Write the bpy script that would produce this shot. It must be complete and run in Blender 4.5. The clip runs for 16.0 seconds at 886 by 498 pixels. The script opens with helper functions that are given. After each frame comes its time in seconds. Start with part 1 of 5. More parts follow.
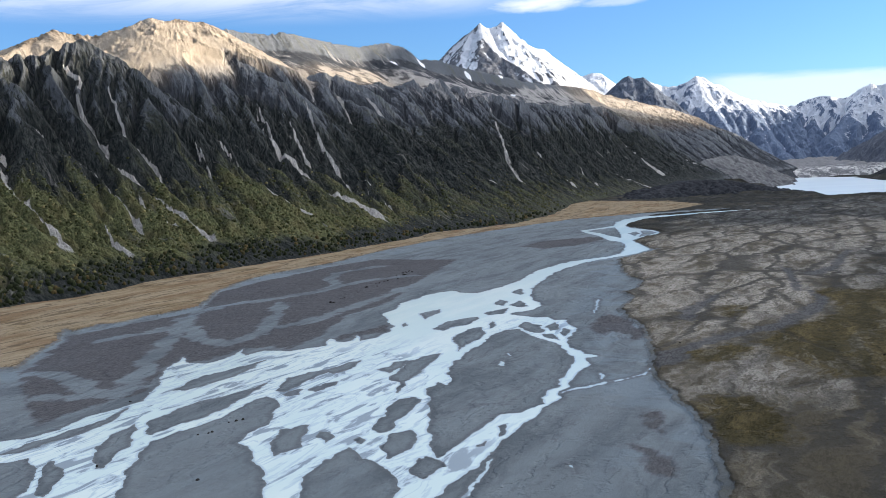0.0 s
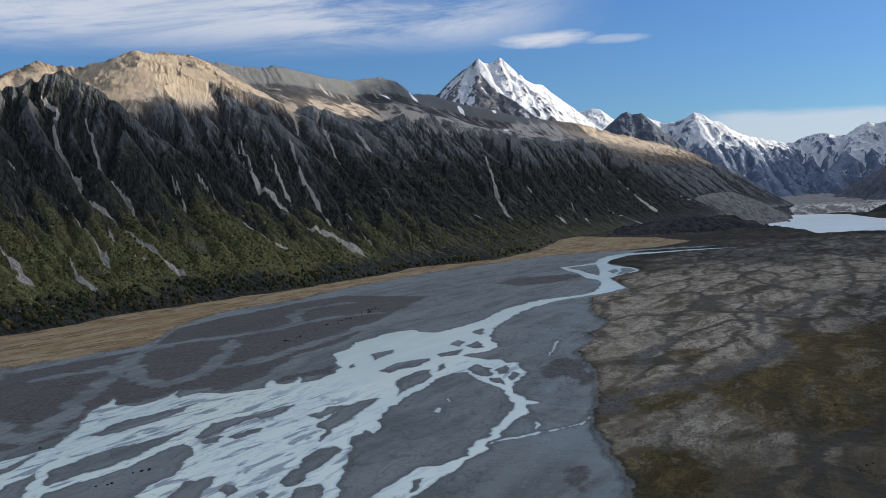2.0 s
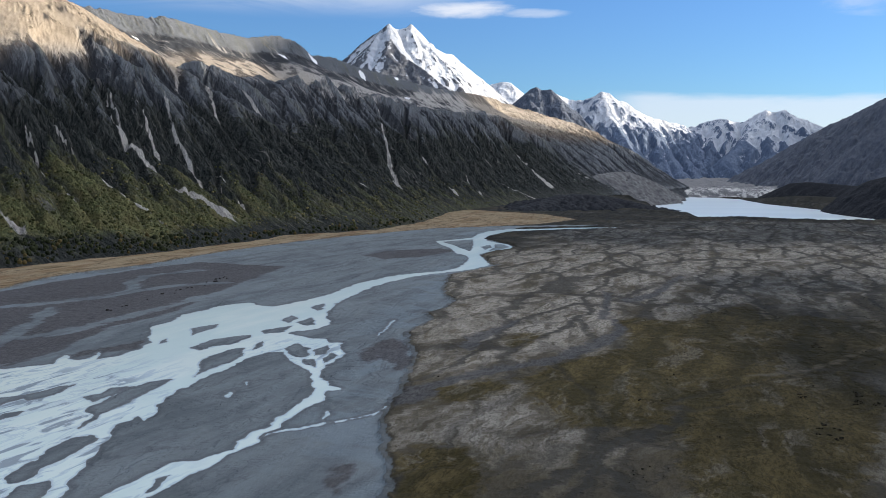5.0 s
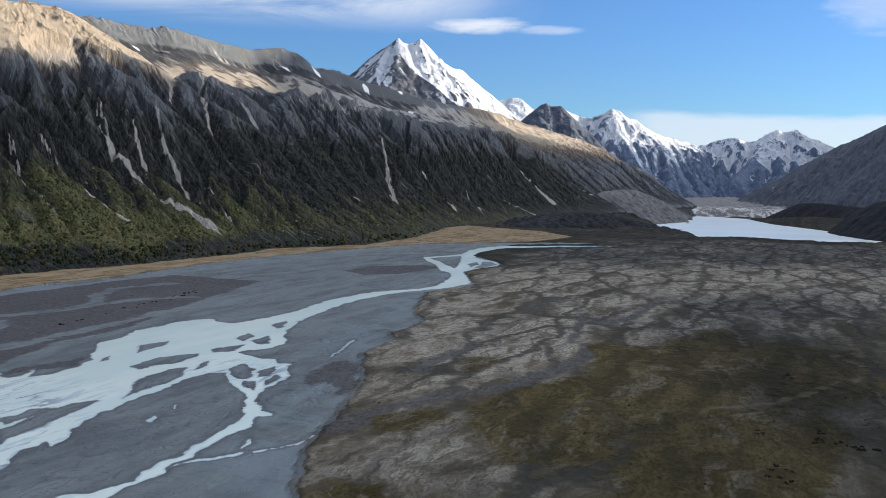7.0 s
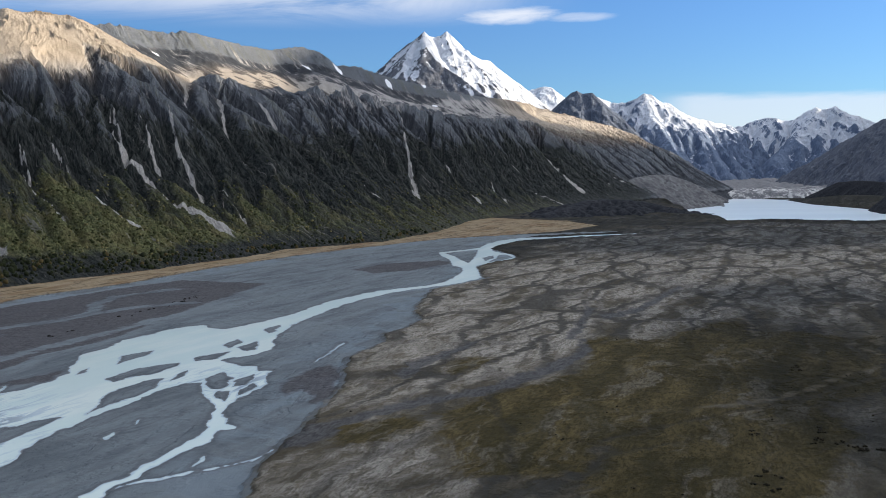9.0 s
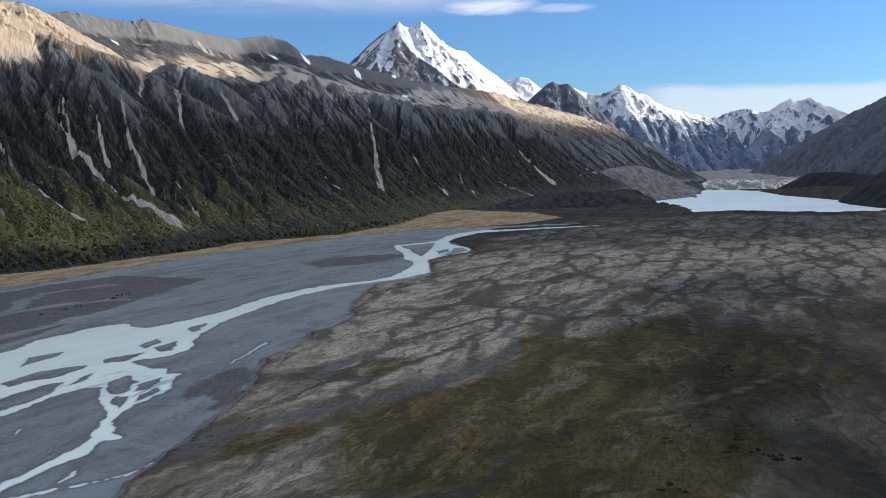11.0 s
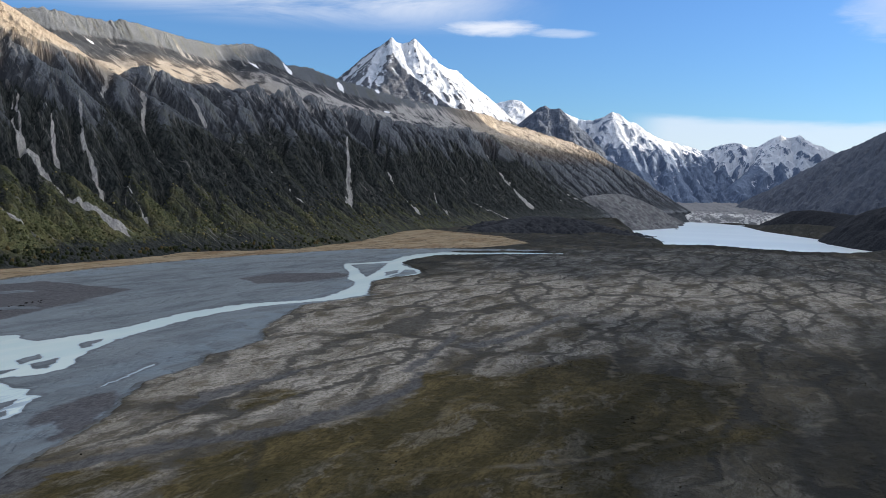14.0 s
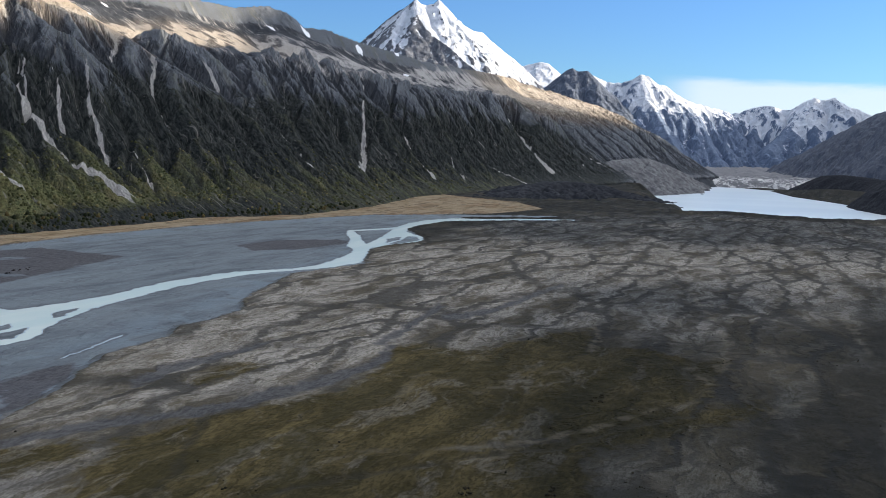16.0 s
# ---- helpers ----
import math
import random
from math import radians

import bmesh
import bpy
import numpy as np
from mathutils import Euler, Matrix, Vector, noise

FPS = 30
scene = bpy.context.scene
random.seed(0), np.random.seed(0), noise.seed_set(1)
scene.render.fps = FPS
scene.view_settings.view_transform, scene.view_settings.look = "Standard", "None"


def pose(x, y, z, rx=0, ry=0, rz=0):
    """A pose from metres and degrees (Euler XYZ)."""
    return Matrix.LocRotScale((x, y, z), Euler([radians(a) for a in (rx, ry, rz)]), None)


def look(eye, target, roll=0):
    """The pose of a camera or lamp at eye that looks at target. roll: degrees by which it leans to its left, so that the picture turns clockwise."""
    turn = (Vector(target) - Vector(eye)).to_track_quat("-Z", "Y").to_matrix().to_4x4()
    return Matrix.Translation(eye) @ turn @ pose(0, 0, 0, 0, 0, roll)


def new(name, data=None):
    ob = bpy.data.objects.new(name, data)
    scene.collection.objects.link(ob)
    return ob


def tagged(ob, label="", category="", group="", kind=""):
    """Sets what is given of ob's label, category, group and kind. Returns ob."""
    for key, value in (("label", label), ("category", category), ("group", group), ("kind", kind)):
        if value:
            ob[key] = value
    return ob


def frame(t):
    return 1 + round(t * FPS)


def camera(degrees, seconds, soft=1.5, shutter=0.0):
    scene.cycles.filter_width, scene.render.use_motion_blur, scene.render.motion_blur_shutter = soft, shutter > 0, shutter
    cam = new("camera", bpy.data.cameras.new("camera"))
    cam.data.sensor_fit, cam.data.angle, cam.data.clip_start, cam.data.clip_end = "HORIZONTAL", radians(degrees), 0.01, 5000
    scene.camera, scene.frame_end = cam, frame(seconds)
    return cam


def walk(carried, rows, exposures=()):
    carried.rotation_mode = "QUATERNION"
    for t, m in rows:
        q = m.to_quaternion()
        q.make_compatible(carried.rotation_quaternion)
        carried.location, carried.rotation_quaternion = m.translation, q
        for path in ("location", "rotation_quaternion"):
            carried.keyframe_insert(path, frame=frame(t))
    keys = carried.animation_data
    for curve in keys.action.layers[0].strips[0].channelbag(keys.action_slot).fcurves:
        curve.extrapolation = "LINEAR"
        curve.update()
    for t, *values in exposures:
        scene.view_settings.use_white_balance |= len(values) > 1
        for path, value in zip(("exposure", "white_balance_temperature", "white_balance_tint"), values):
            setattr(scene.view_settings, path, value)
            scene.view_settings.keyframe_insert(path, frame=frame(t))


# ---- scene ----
# A braided glacial river valley under a high range, seen from the air.
# Plan: x to the east side, y up the valley, z up from the gravel flats.
cam = camera(54.15, 16.0, soft=0.65)
PATH = [
    (0, (-0.46, 0.08, 60.62), (-0.38, 99.60, 50.81), -2.69),
    (0.5, (4.24, 2.62, 60.73), (5.75, 101.98, 49.55), -4.04),
    (1, (8.95, 5.14, 60.85), (9.86, 104.62, 50.71), -2.90),
    (1.5, (13.83, 7.60, 60.98), (13.12, 107.32, 53.50), -1.75),
    (2, (18.87, 9.93, 61.05), (18.91, 109.75, 55.06), -2.18),
    (2.5, (23.86, 12.29, 61.07), (27.67, 111.94, 53.62), -2.52),
    (3, (28.77, 14.84, 61.19), (36.34, 114.17, 52.47), -1.32),
    (3.5, (33.75, 17.52, 61.44), (43.14, 116.68, 52.55), 0.42),
    (4, (38.81, 20.18, 61.65), (49.02, 119.19, 52.03), 1.29),
    (4.5, (43.81, 22.79, 61.76), (54.04, 121.77, 51.86), 0.65),
    (7, (68.48, 35.96, 62.55), (77.44, 135.23, 54.40), 1.57),
    (7.5, (73.31, 38.86, 62.67), (78.17, 138.44, 54.93), 1.34),
    (8, (78.04, 41.91, 62.70), (80.97, 141.59, 55.31), 1.52),
    (8.5, (82.81, 44.99, 62.71), (86.00, 144.66, 55.27), 0.81),
    (9, (87.71, 47.98, 62.68), (92.17, 147.48, 53.72), -0.76),
    (9.5, (92.63, 50.91, 62.65), (97.98, 150.20, 52.00), -1.49),
    (10, (97.48, 53.83, 62.56), (103.60, 153.11, 52.24), -1.23),
    (12.5, (121.58, 69.01, 63.15), (127.91, 168.35, 53.54), 1.00),
    (13, (126.48, 71.82, 63.47), (132.75, 171.34, 56.01), 2.45),
    (13.5, (131.39, 74.44, 63.90), (138.50, 173.97, 57.28), 2.53),
    (14, (136.08, 76.87, 64.33), (143.91, 176.24, 56.38), 2.28),
    (14.5, (140.67, 79.17, 64.69), (148.81, 178.40, 55.34), 2.36),
    (15, (145.21, 81.41, 65.04), (153.06, 180.55, 54.64), 2.69),
    (15.5, (149.89, 83.56, 65.46), (156.23, 182.72, 54.16), 2.70),
    (16, (154.78, 85.70, 65.98), (159.36, 184.85, 53.78), 2.26),
]
walk(cam, [(t, look(eye, target, roll)) for t, eye, target, roll in PATH],
     [(0.0, 1.46), (0.5, 1.17), (1.5, 0.80), (2.0, 0.74), (2.5, 0.88), (3.5, 1.07), (10.0, 1.1), (14.5, 1.14), (16.0, 1.28)])

# ---- light: low morning sun from the east over a shaded valley, clear sky with thin cloud ----
SUN_EL, SUN_AZ = radians(18.0), radians(78.0)   # azimuth clockwise from +y
to_sun = Vector((math.sin(SUN_AZ) * math.cos(SUN_EL), math.cos(SUN_AZ) * math.cos(SUN_EL), math.sin(SUN_EL)))
sun_data = bpy.data.lights.new("sun", "SUN")
sun_data.energy, sun_data.angle, sun_data.color = 5.0, radians(0.6), (1.0, 0.87, 0.70)
sun = new("sun", sun_data)
sun.rotation_mode = "QUATERNION"
sun.rotation_quaternion = to_sun.to_track_quat("Z", "Y")
sun.location = to_sun * 3000


class Nodes:
    """A short hand for node trees."""

    def __init__(self, tree):
        self.tree = tree
        tree.nodes.clear()

    def add(self, kind, **ins):
        n = self.tree.nodes.new(kind)
        for key, value in ins.items():
            self.put(n.inputs[int(key[1:]) if key[0] == "i" and key[1:].isdigit() else key.replace("_", " ")], value)
        return n

    def put(self, socket, value):
        if isinstance(value, bpy.types.Node):
            value = value.outputs[0]
        if isinstance(value, bpy.types.NodeSocket):
            self.tree.links.new(value, socket)
        elif isinstance(value, tuple) and len(value) == 3 and socket.type == "RGBA":
            socket.default_value = (*value, 1)
        else:
            socket.default_value = value

    def math(self, op, a, b=0.0, c=0.0, clamp=False):
        n = self.add("ShaderNodeMath", i0=a, i1=b, i2=c)
        n.operation, n.use_clamp = op, clamp
        return n.outputs[0]

    def mix(self, f, a, b, blend="MIX"):
        n = self.add("ShaderNodeMix", i0=f, i6=a, i7=b)
        n.data_type, n.blend_type = "RGBA", blend
        return n.outputs[2]

    def ramp(self, v, lo, hi, a=0.0, b=1.0):
        n = self.add("ShaderNodeMapRange", i0=v, i1=lo, i2=hi, i3=a, i4=b)
        n.interpolation_type = "SMOOTHSTEP"
        return n.outputs[0]

    def noise(self, vec, scale, detail=5.0, rough=0.55, distort=0.0, out=0):
        n = self.add("ShaderNodeTexNoise", Vector=vec, Scale=scale, Detail=detail, Roughness=rough, Distortion=distort)
        return n.outputs[out]

    def voronoi(self, vec, scale, feature="F1", rand=1.0, out=0):
        n = self.add("ShaderNodeTexVoronoi", Vector=vec, Scale=scale, Randomness=rand)
        n.feature = feature
        return n.outputs[out]

    def stretch(self, vec, scale=(1, 1, 1), turn=0.0, move=(0, 0, 0)):
        n = self.add("ShaderNodeMapping", Vector=vec)
        n.vector_type = "TEXTURE"
        n.inputs["Scale"].default_value, n.inputs["Rotation"].default_value = [1 / v for v in scale], (0, 0, turn)
        n.inputs["Location"].default_value = move
        return n.outputs[0]

    def attr(self, name, out="Fac"):
        n = self.add("ShaderNodeAttribute")
        n.attribute_name = name
        return n.outputs[out]

    def bump(self, height, strength=0.5, distance=1.0, normal=None):
        n = self.add("ShaderNodeBump", Strength=strength, Distance=distance, Height=height)
        if normal is not None:
            self.put(n.inputs["Normal"], normal)
        return n.outputs[0]

    def surface(self, colour, rough=0.9, normal=None, **more):
        n = self.add("ShaderNodeBsdfPrincipled", Base_Color=colour, Roughness=rough, **more)
        if normal is not None:
            self.put(n.inputs["Normal"], normal)
        o = self.add("ShaderNodeOutputMaterial")
        self.tree.links.new(n.outputs[0], o.inputs[0])
        return n


def sky():
    world = bpy.data.worlds.new("sky")
    scene.world = world
    world.use_nodes = True
    k = Nodes(world.node_tree)
    air = k.add("ShaderNodeTexSky")
    air.sky_type, air.sun_disc, air.sun_elevation, air.sun_rotation = "NISHITA", False, SUN_EL, SUN_AZ
    air.altitude, air.air_density, air.dust_density, air.ozone_density = 700.0, 1.0, 0.2, 1.0
    way = k.add("ShaderNodeTexCoord").outputs["Generated"]
    axes = k.add("ShaderNodeSeparateXYZ", i0=way)
    az = k.math("ARCTAN2", axes.outputs[0], axes.outputs[1])
    el = k.math("ARCSINE", axes.outputs[2])
    flat = k.add("ShaderNodeCombineXYZ", i0=az, i1=el)
    # thin high streaks, a lens cloud over the snow peak, a low bank along the far valley
    streak = k.noise(k.stretch(flat, (2.2, 16, 1), 0.06), 1.6, 8, 0.66, 0.9)
    high = k.math("MULTIPLY", k.ramp(streak, 0.26, 0.64, 0.0, 0.9), k.ramp(el, 0.155, 0.20))
    high = k.math("MULTIPLY", high, k.math("MAXIMUM", k.ramp(az, 0.22, 0.0), k.ramp(el, 0.32, 0.5)))

    def puff(a0, e0, wa, we, seed):
        da = k.math("DIVIDE", k.math("SUBTRACT", az, a0), wa)
        de = k.math("DIVIDE", k.math("SUBTRACT", el, e0), we)
        d = k.math("ADD", k.math("MULTIPLY", da, da), k.math("MULTIPLY", de, de))
        wisp = k.noise(k.stretch(flat, (14, 60, 1), 0.0, (seed, seed, 0)), 1.0, 6, 0.6, 0.4)
        return k.ramp(k.math("ADD", d, k.math("MULTIPLY", k.math("SUBTRACT", wisp, 0.5), 2.6)), 1.3, -0.3)

    cloud = k.math("MAXIMUM", high, puff(0.122, 0.172, 0.058, 0.0105, 3.0))
    cloud = k.math("MAXIMUM", cloud, k.math("MULTIPLY", puff(0.205, 0.168, 0.040, 0.005, 7.0), 0.5))
    bank_shape = k.noise(k.stretch(flat, (5, 40, 1)), 1.0, 6, 0.6, 0.3)
    bank_top = k.math("ADD", 0.078, k.math("MULTIPLY", k.math("SUBTRACT", bank_shape, 0.5), 0.03))
    low = k.math("MULTIPLY", k.ramp(k.math("SUBTRACT", bank_top, el), -0.004, 0.010), k.ramp(az, 0.27, 0.33))
    cloud = k.math("MAXIMUM", cloud, k.math("MULTIPLY", low, 0.68))
    # an unseen sheet of thin cloud thickens overhead, added as fill light
    fill_veil = k.math("MULTIPLY", k.ramp(el, 0.30, 0.65), k.ramp(k.noise(way, 2.2, 6, 0.6, 0.5), 0.30, 0.55, 0.45, 1.0))
    cloud = k.math("MAXIMUM", cloud, k.math("MULTIPLY", puff(0.545, 0.188, 0.055, 0.030, 5.0), 0.42))
    # the added cloud brightens strongly towards the sun, to light slopes from one side
    near_sun = k.add("ShaderNodeVectorMath", i0=way, i1=tuple(to_sun))
    near_sun.operation = "DOT_PRODUCT"
    glow = k.math("POWER", k.math("MAXIMUM", near_sun.outputs["Value"], 0.0), 4.0)
    clear = k.mix(1.0, air, k.mix(k.ramp(el, 0.0, 0.25), (0.25, 0.405, 0.62), (0.29, 0.465, 0.74)), "MULTIPLY")
    colour = k.mix(k.math("MULTIPLY", cloud, 0.9), clear, (4.1, 4.3, 4.75))
    fill_veil = k.math("MULTIPLY", fill_veil, k.ramp(near_sun.outputs["Value"], -0.1, 0.8))
    colour = k.mix(k.math("MULTIPLY", fill_veil, 0.9), colour, k.mix(glow, (3.0, 3.3, 3.8), (40.0, 40.0, 41.0)))
    back = k.add("ShaderNodeBackground", Color=colour, Strength=0.10)
    out = k.add("ShaderNodeOutputWorld")
    k.tree.links.new(back.outputs[0], out.inputs[0])


sky()

# ---- numeric helpers ----
PERM = np.random.RandomState(7).permutation(512)
GRAD = np.stack([np.cos(np.arange(64) * math.tau / 64), np.sin(np.arange(64) * math.tau / 64)], 1)


def perlin(x, y, seed=0):
    """Gradient noise about -0.7 to 0.7 on arrays."""
    xi, yi = np.floor(x).astype(np.int64), np.floor(y).astype(np.int64)
    xf, yf = x - xi, y - yi
    u, v = xf * xf * xf * (xf * (xf * 6 - 15) + 10), yf * yf * yf * (yf * (yf * 6 - 15) + 10)

    def corner(i, j):
        g = GRAD[PERM[(PERM[(xi + i + seed * 37) % 512] + yi + j) % 512] % 64]
        return g[..., 0] * (xf - i) + g[..., 1] * (yf - j)

    a, b, c, e = corner(0, 0), corner(1, 0), corner(0, 1), corner(1, 1)
    return a + u * (b - a) + v * (c - a + u * (a - b - c + e))


def fbm(x, y, octaves=5, seed=0, gain=0.5):
    total, amp = 0.0, 1.0
    for o in range(octaves):
        total = total + amp * perlin(x * 2**o, y * 2**o, seed + o)
        amp *= gain
    return total


def ridged(x, y, octaves=4, seed=0, gain=0.5):
    """0 on the crests, up to about 1 between them."""
    total, amp, norm = 0.0, 1.0, 0.0
    for o in range(octaves):
        total = total + amp * np.minimum(np.abs(perlin(x * 2**o, y * 2**o, seed + o)) * 2.2, 1)
        norm += amp
        amp *= gain
    return total / norm


def smooth(v, lo, hi):
    t = np.clip((v - lo) / (hi - lo), 0, 1)
    return t * t * (3 - 2 * t)


def inside(poly, x, y, far=20.0):
    """Signed distance to a closed outline, positive inside, no less than -far."""
    out = np.full(x.shape, -far)
    p = np.array(poly, float)
    near = (x > p[:, 0].min() - far) & (x < p[:, 0].max() + far) & (y > p[:, 1].min() - far) & (y < p[:, 1].max() + far)
    px, py = x[near], y[near]
    best, odd = np.full(px.shape, 1e12), np.zeros(px.shape, bool)
    for (ax, ay), (bx, by) in zip(p, np.roll(p, -1, 0)):
        dx, dy = bx - ax, by - ay
        t = np.clip(((px - ax) * dx + (py - ay) * dy) / (dx * dx + dy * dy + 1e-9), 0, 1)
        best = np.minimum(best, (px - ax - t * dx) ** 2 + (py - ay - t * dy) ** 2)
        if ay != by:
            odd ^= ((ay > py) != (by > py)) & (px < dx * (py - ay) / dy + ax)
    d = np.sqrt(best)
    out[near] = np.maximum(np.where(odd, d, -d), -far)
    return out


def along(line, x, y, slope, power=1.0):
    """The height of a ridge whose flanks fall from its crest line at the given slope."""
    out = np.full(x.shape, -1e9)
    for (ax, ay, az), (bx, by, bz) in zip(line, line[1:]):
        dx, dy = bx - ax, by - ay
        t = np.clip(((x - ax) * dx + (y - ay) * dy) / (dx * dx + dy * dy + 1e-9), 0, 1)
        d = np.sqrt((x - ax - t * dx) ** 2 + (y - ay - t * dy) ** 2)
        out = np.maximum(out, az + t * (bz - az) - slope * d**power)
    return out


def sheet(name, X, Y, Z, material, keep=None, attrs=None, under=None, soft=True):
    """A grid of heights as one mesh object, with float attributes; keep: the cells that stay."""
    rows, cols = X.shape
    index = np.arange(rows * cols).reshape(rows, cols)
    quads = np.stack([index[:-1, :-1], index[:-1, 1:], index[1:, 1:], index[1:, :-1]], -1).reshape(-1, 4)
    if keep is not None:
        quads = quads[keep.reshape(-1)]
    used, quads = np.unique(quads, return_inverse=True)
    quads = quads.reshape(-1, 4)
    me = bpy.data.meshes.new(name)
    me.vertices.add(len(used))
    me.vertices.foreach_set("co", np.stack([X.ravel()[used], Y.ravel()[used], Z.ravel()[used]], -1).astype(np.float32).ravel())
    me.loops.add(quads.size)
    me.loops.foreach_set("vertex_index", quads.astype(np.int32).ravel())
    me.polygons.add(len(quads))
    me.polygons.foreach_set("loop_start", np.arange(0, quads.size, 4, dtype=np.int32))
    me.polygons.foreach_set("use_smooth", np.full(len(quads), soft))
    for key, values in (attrs or {}).items():
        if values.ndim == 3:
            a = me.attributes.new(key, "FLOAT_VECTOR", "POINT")
            a.data.foreach_set("vector", values.reshape(-1, 3)[used].astype(np.float32).ravel())
        else:
            a = me.attributes.new(key, "FLOAT", "POINT")
            a.data.foreach_set("value", values.ravel()[used].astype(np.float32))
    me.update(calc_edges=True)
    me.validate()
    me.materials.append(material)
    ob = new(name, me)
    if under:
        ob.parent = under
    return ob


def material(name):
    m = bpy.data.materials.new(name)
    m.use_nodes = True
    return m, Nodes(m.node_tree)

# ---- materials ----
def ground_material():
    m, k = material("valley floor")
    pos = k.add("ShaderNodeNewGeometry").outputs["Position"]
    gravel, gold, moss, bare, old, wet = (k.attr(a) for a in ("gravel", "gold", "moss", "bare", "old", "wet"))
    fine = k.noise(pos, 2.2, 6, 0.65)
    mid = k.noise(pos, 0.22, 6, 0.6)
    broad = k.noise(pos, 0.035, 5, 0.55)
    edge = k.math("MULTIPLY", k.math("SUBTRACT", mid, 0.5), 5.0)
    speck = k.noise(k.stretch(pos, (1, 0.3, 1), -0.40), 1.1, 8, 0.76)
    # gravel: pale blue-grey silt and stones in long flow bands
    flow = k.noise(k.stretch(pos, (1, 0.2, 1), -0.5), 0.13, 7, 0.62, 0.4)
    sweep = k.noise(k.stretch(pos, (1, 0.35, 1), -0.5), 0.028, 5, 0.55, 1.4)
    stones = k.mix(k.ramp(flow, 0.35, 0.68), (0.082, 0.097, 0.107), (0.128, 0.150, 0.164))
    stones = k.mix(k.ramp(sweep, 0.42, 0.62, 0.0, 0.6), stones, (0.144, 0.166, 0.179))
    stones = k.mix(k.ramp(speck, 0.48, 0.70, 0.0, 0.30), stones, (0.060, 0.064, 0.068))
    silt = k.math("MULTIPLY", k.ramp(gravel, 30.0, 10.0), k.ramp(k.noise(pos, 0.04, 4, 0.55, 0.8), 0.42, 0.56))
    stones = k.mix(k.math("MULTIPLY", silt, 0.6), stones, (0.138, 0.170, 0.196))
    rough_edge = k.math("ADD", k.math("MULTIPLY", edge, 1.1), k.math("MULTIPLY", k.math("SUBTRACT", flow, 0.5), -9.0))
    aged = k.ramp(k.math("ADD", old, rough_edge), -1.0, 1.4)
    stones = k.mix(k.math("MULTIPLY", aged, 0.85), stones, k.mix(k.ramp(speck, 0.36, 0.64), (0.036, 0.035, 0.038), (0.080, 0.076, 0.079)))
    vein = k.math("ABSOLUTE", k.math("SUBTRACT", k.noise(k.stretch(pos, (1, 0.4, 1), -0.5), 0.05, 5, 0.6, 0.8), 0.5))
    some = k.ramp(k.noise(pos, 0.03, 3, 0.5), 0.50, 0.62)
    stones = k.mix(k.math("MULTIPLY", k.math("MULTIPLY", k.ramp(vein, 0.020, 0.002), some), 0.42), stones, (0.05, 0.056, 0.062))
    stones = k.mix(k.ramp(wet, -2.2, 0.0, 0.0, 0.75), stones, (0.070, 0.080, 0.088))
    # flats: lichen crust and dry grass, cut into pads by old dark channels
    warp = k.add("ShaderNodeVectorMath", i0=k.noise(pos, 0.05, 5, 0.62, 0.0, 1), i1=(16.0, 24.0, 0.0))
    warp.operation = "MULTIPLY"
    bent = k.add("ShaderNodeVectorMath", i0=pos, i1=warp.outputs[0]).outputs[0]
    lanes = k.stretch(bent, (1, 0.27, 1), -0.48)

    def channel(scale, lo, hi):
        d = k.voronoi(lanes, scale, "DISTANCE_TO_EDGE")
        return k.ramp(k.math("ADD", d, k.math("MULTIPLY", k.math("SUBTRACT", mid, 0.5), 0.14)), hi, lo)

    some_cut = k.ramp(k.noise(lanes, 0.022, 4, 0.55), 0.38, 0.54)
    cut = k.math("MAXIMUM", k.math("MULTIPLY", channel(0.048, 0.025, 0.10), k.math("ADD", k.math("MULTIPLY", some_cut, 0.5), 0.5)),
                 k.math("MULTIPLY", channel(0.13, 0.02, 0.11), k.math("MULTIPLY", some_cut, 0.55)))
    grit = k.noise(k.stretch(pos, (1, 0.32, 1), -0.40), 3.0, 5, 0.75)
    tufts = k.math("MAXIMUM", k.ramp(speck, 0.48, 0.56), k.ramp(grit, 0.53, 0.60, 0.0, 0.8))
    pads = k.math("ADD", k.noise(lanes, 0.062, 10, 0.66), k.math("ADD", k.math("MULTIPLY", k.math("SUBTRACT", speck, 0.5), 0.45), k.math("MULTIPLY", k.attr("pale"), 0.10)))
    crust = k.ramp(pads, 0.48, 0.62)
    dry = k.mix(crust, (0.066, 0.058, 0.042), k.mix(k.attr("pale"), (0.150, 0.138, 0.112), (0.272, 0.254, 0.222)))
    mottle = k.noise(lanes, 0.34, 9, 0.74)
    dry = k.mix(k.ramp(mottle, 0.49, 0.60, 0.0, 0.7), dry, (0.082, 0.070, 0.044))
    dry = k.mix(k.math("MULTIPLY", cut, 0.88), dry, k.mix(mid, (0.020, 0.021, 0.021), (0.050, 0.049, 0.044)))
    dry = k.mix(k.math("MULTIPLY", tufts, 0.58), dry, (0.034, 0.030, 0.020))
    lawn = k.mix(k.ramp(k.noise(lanes, 0.16, 8, 0.70), 0.40, 0.62), (0.042, 0.034, 0.014), (0.090, 0.071, 0.031))
    lawn = k.mix(k.ramp(k.noise(lanes, 0.085, 10, 0.72, 0.4), 0.53, 0.60, 0.0, 0.75), lawn, (0.138, 0.124, 0.096))
    lawn = k.mix(k.math("MULTIPLY", tufts, 0.62), lawn, (0.019, 0.016, 0.007))
    lawn = k.mix(k.math("MULTIPLY", cut, 0.5), lawn, (0.026, 0.024, 0.012))
    land = k.mix(k.ramp(k.math("ADD", moss, k.math("MULTIPLY", edge, 2.2)), -1.5, 2.5), dry, lawn)
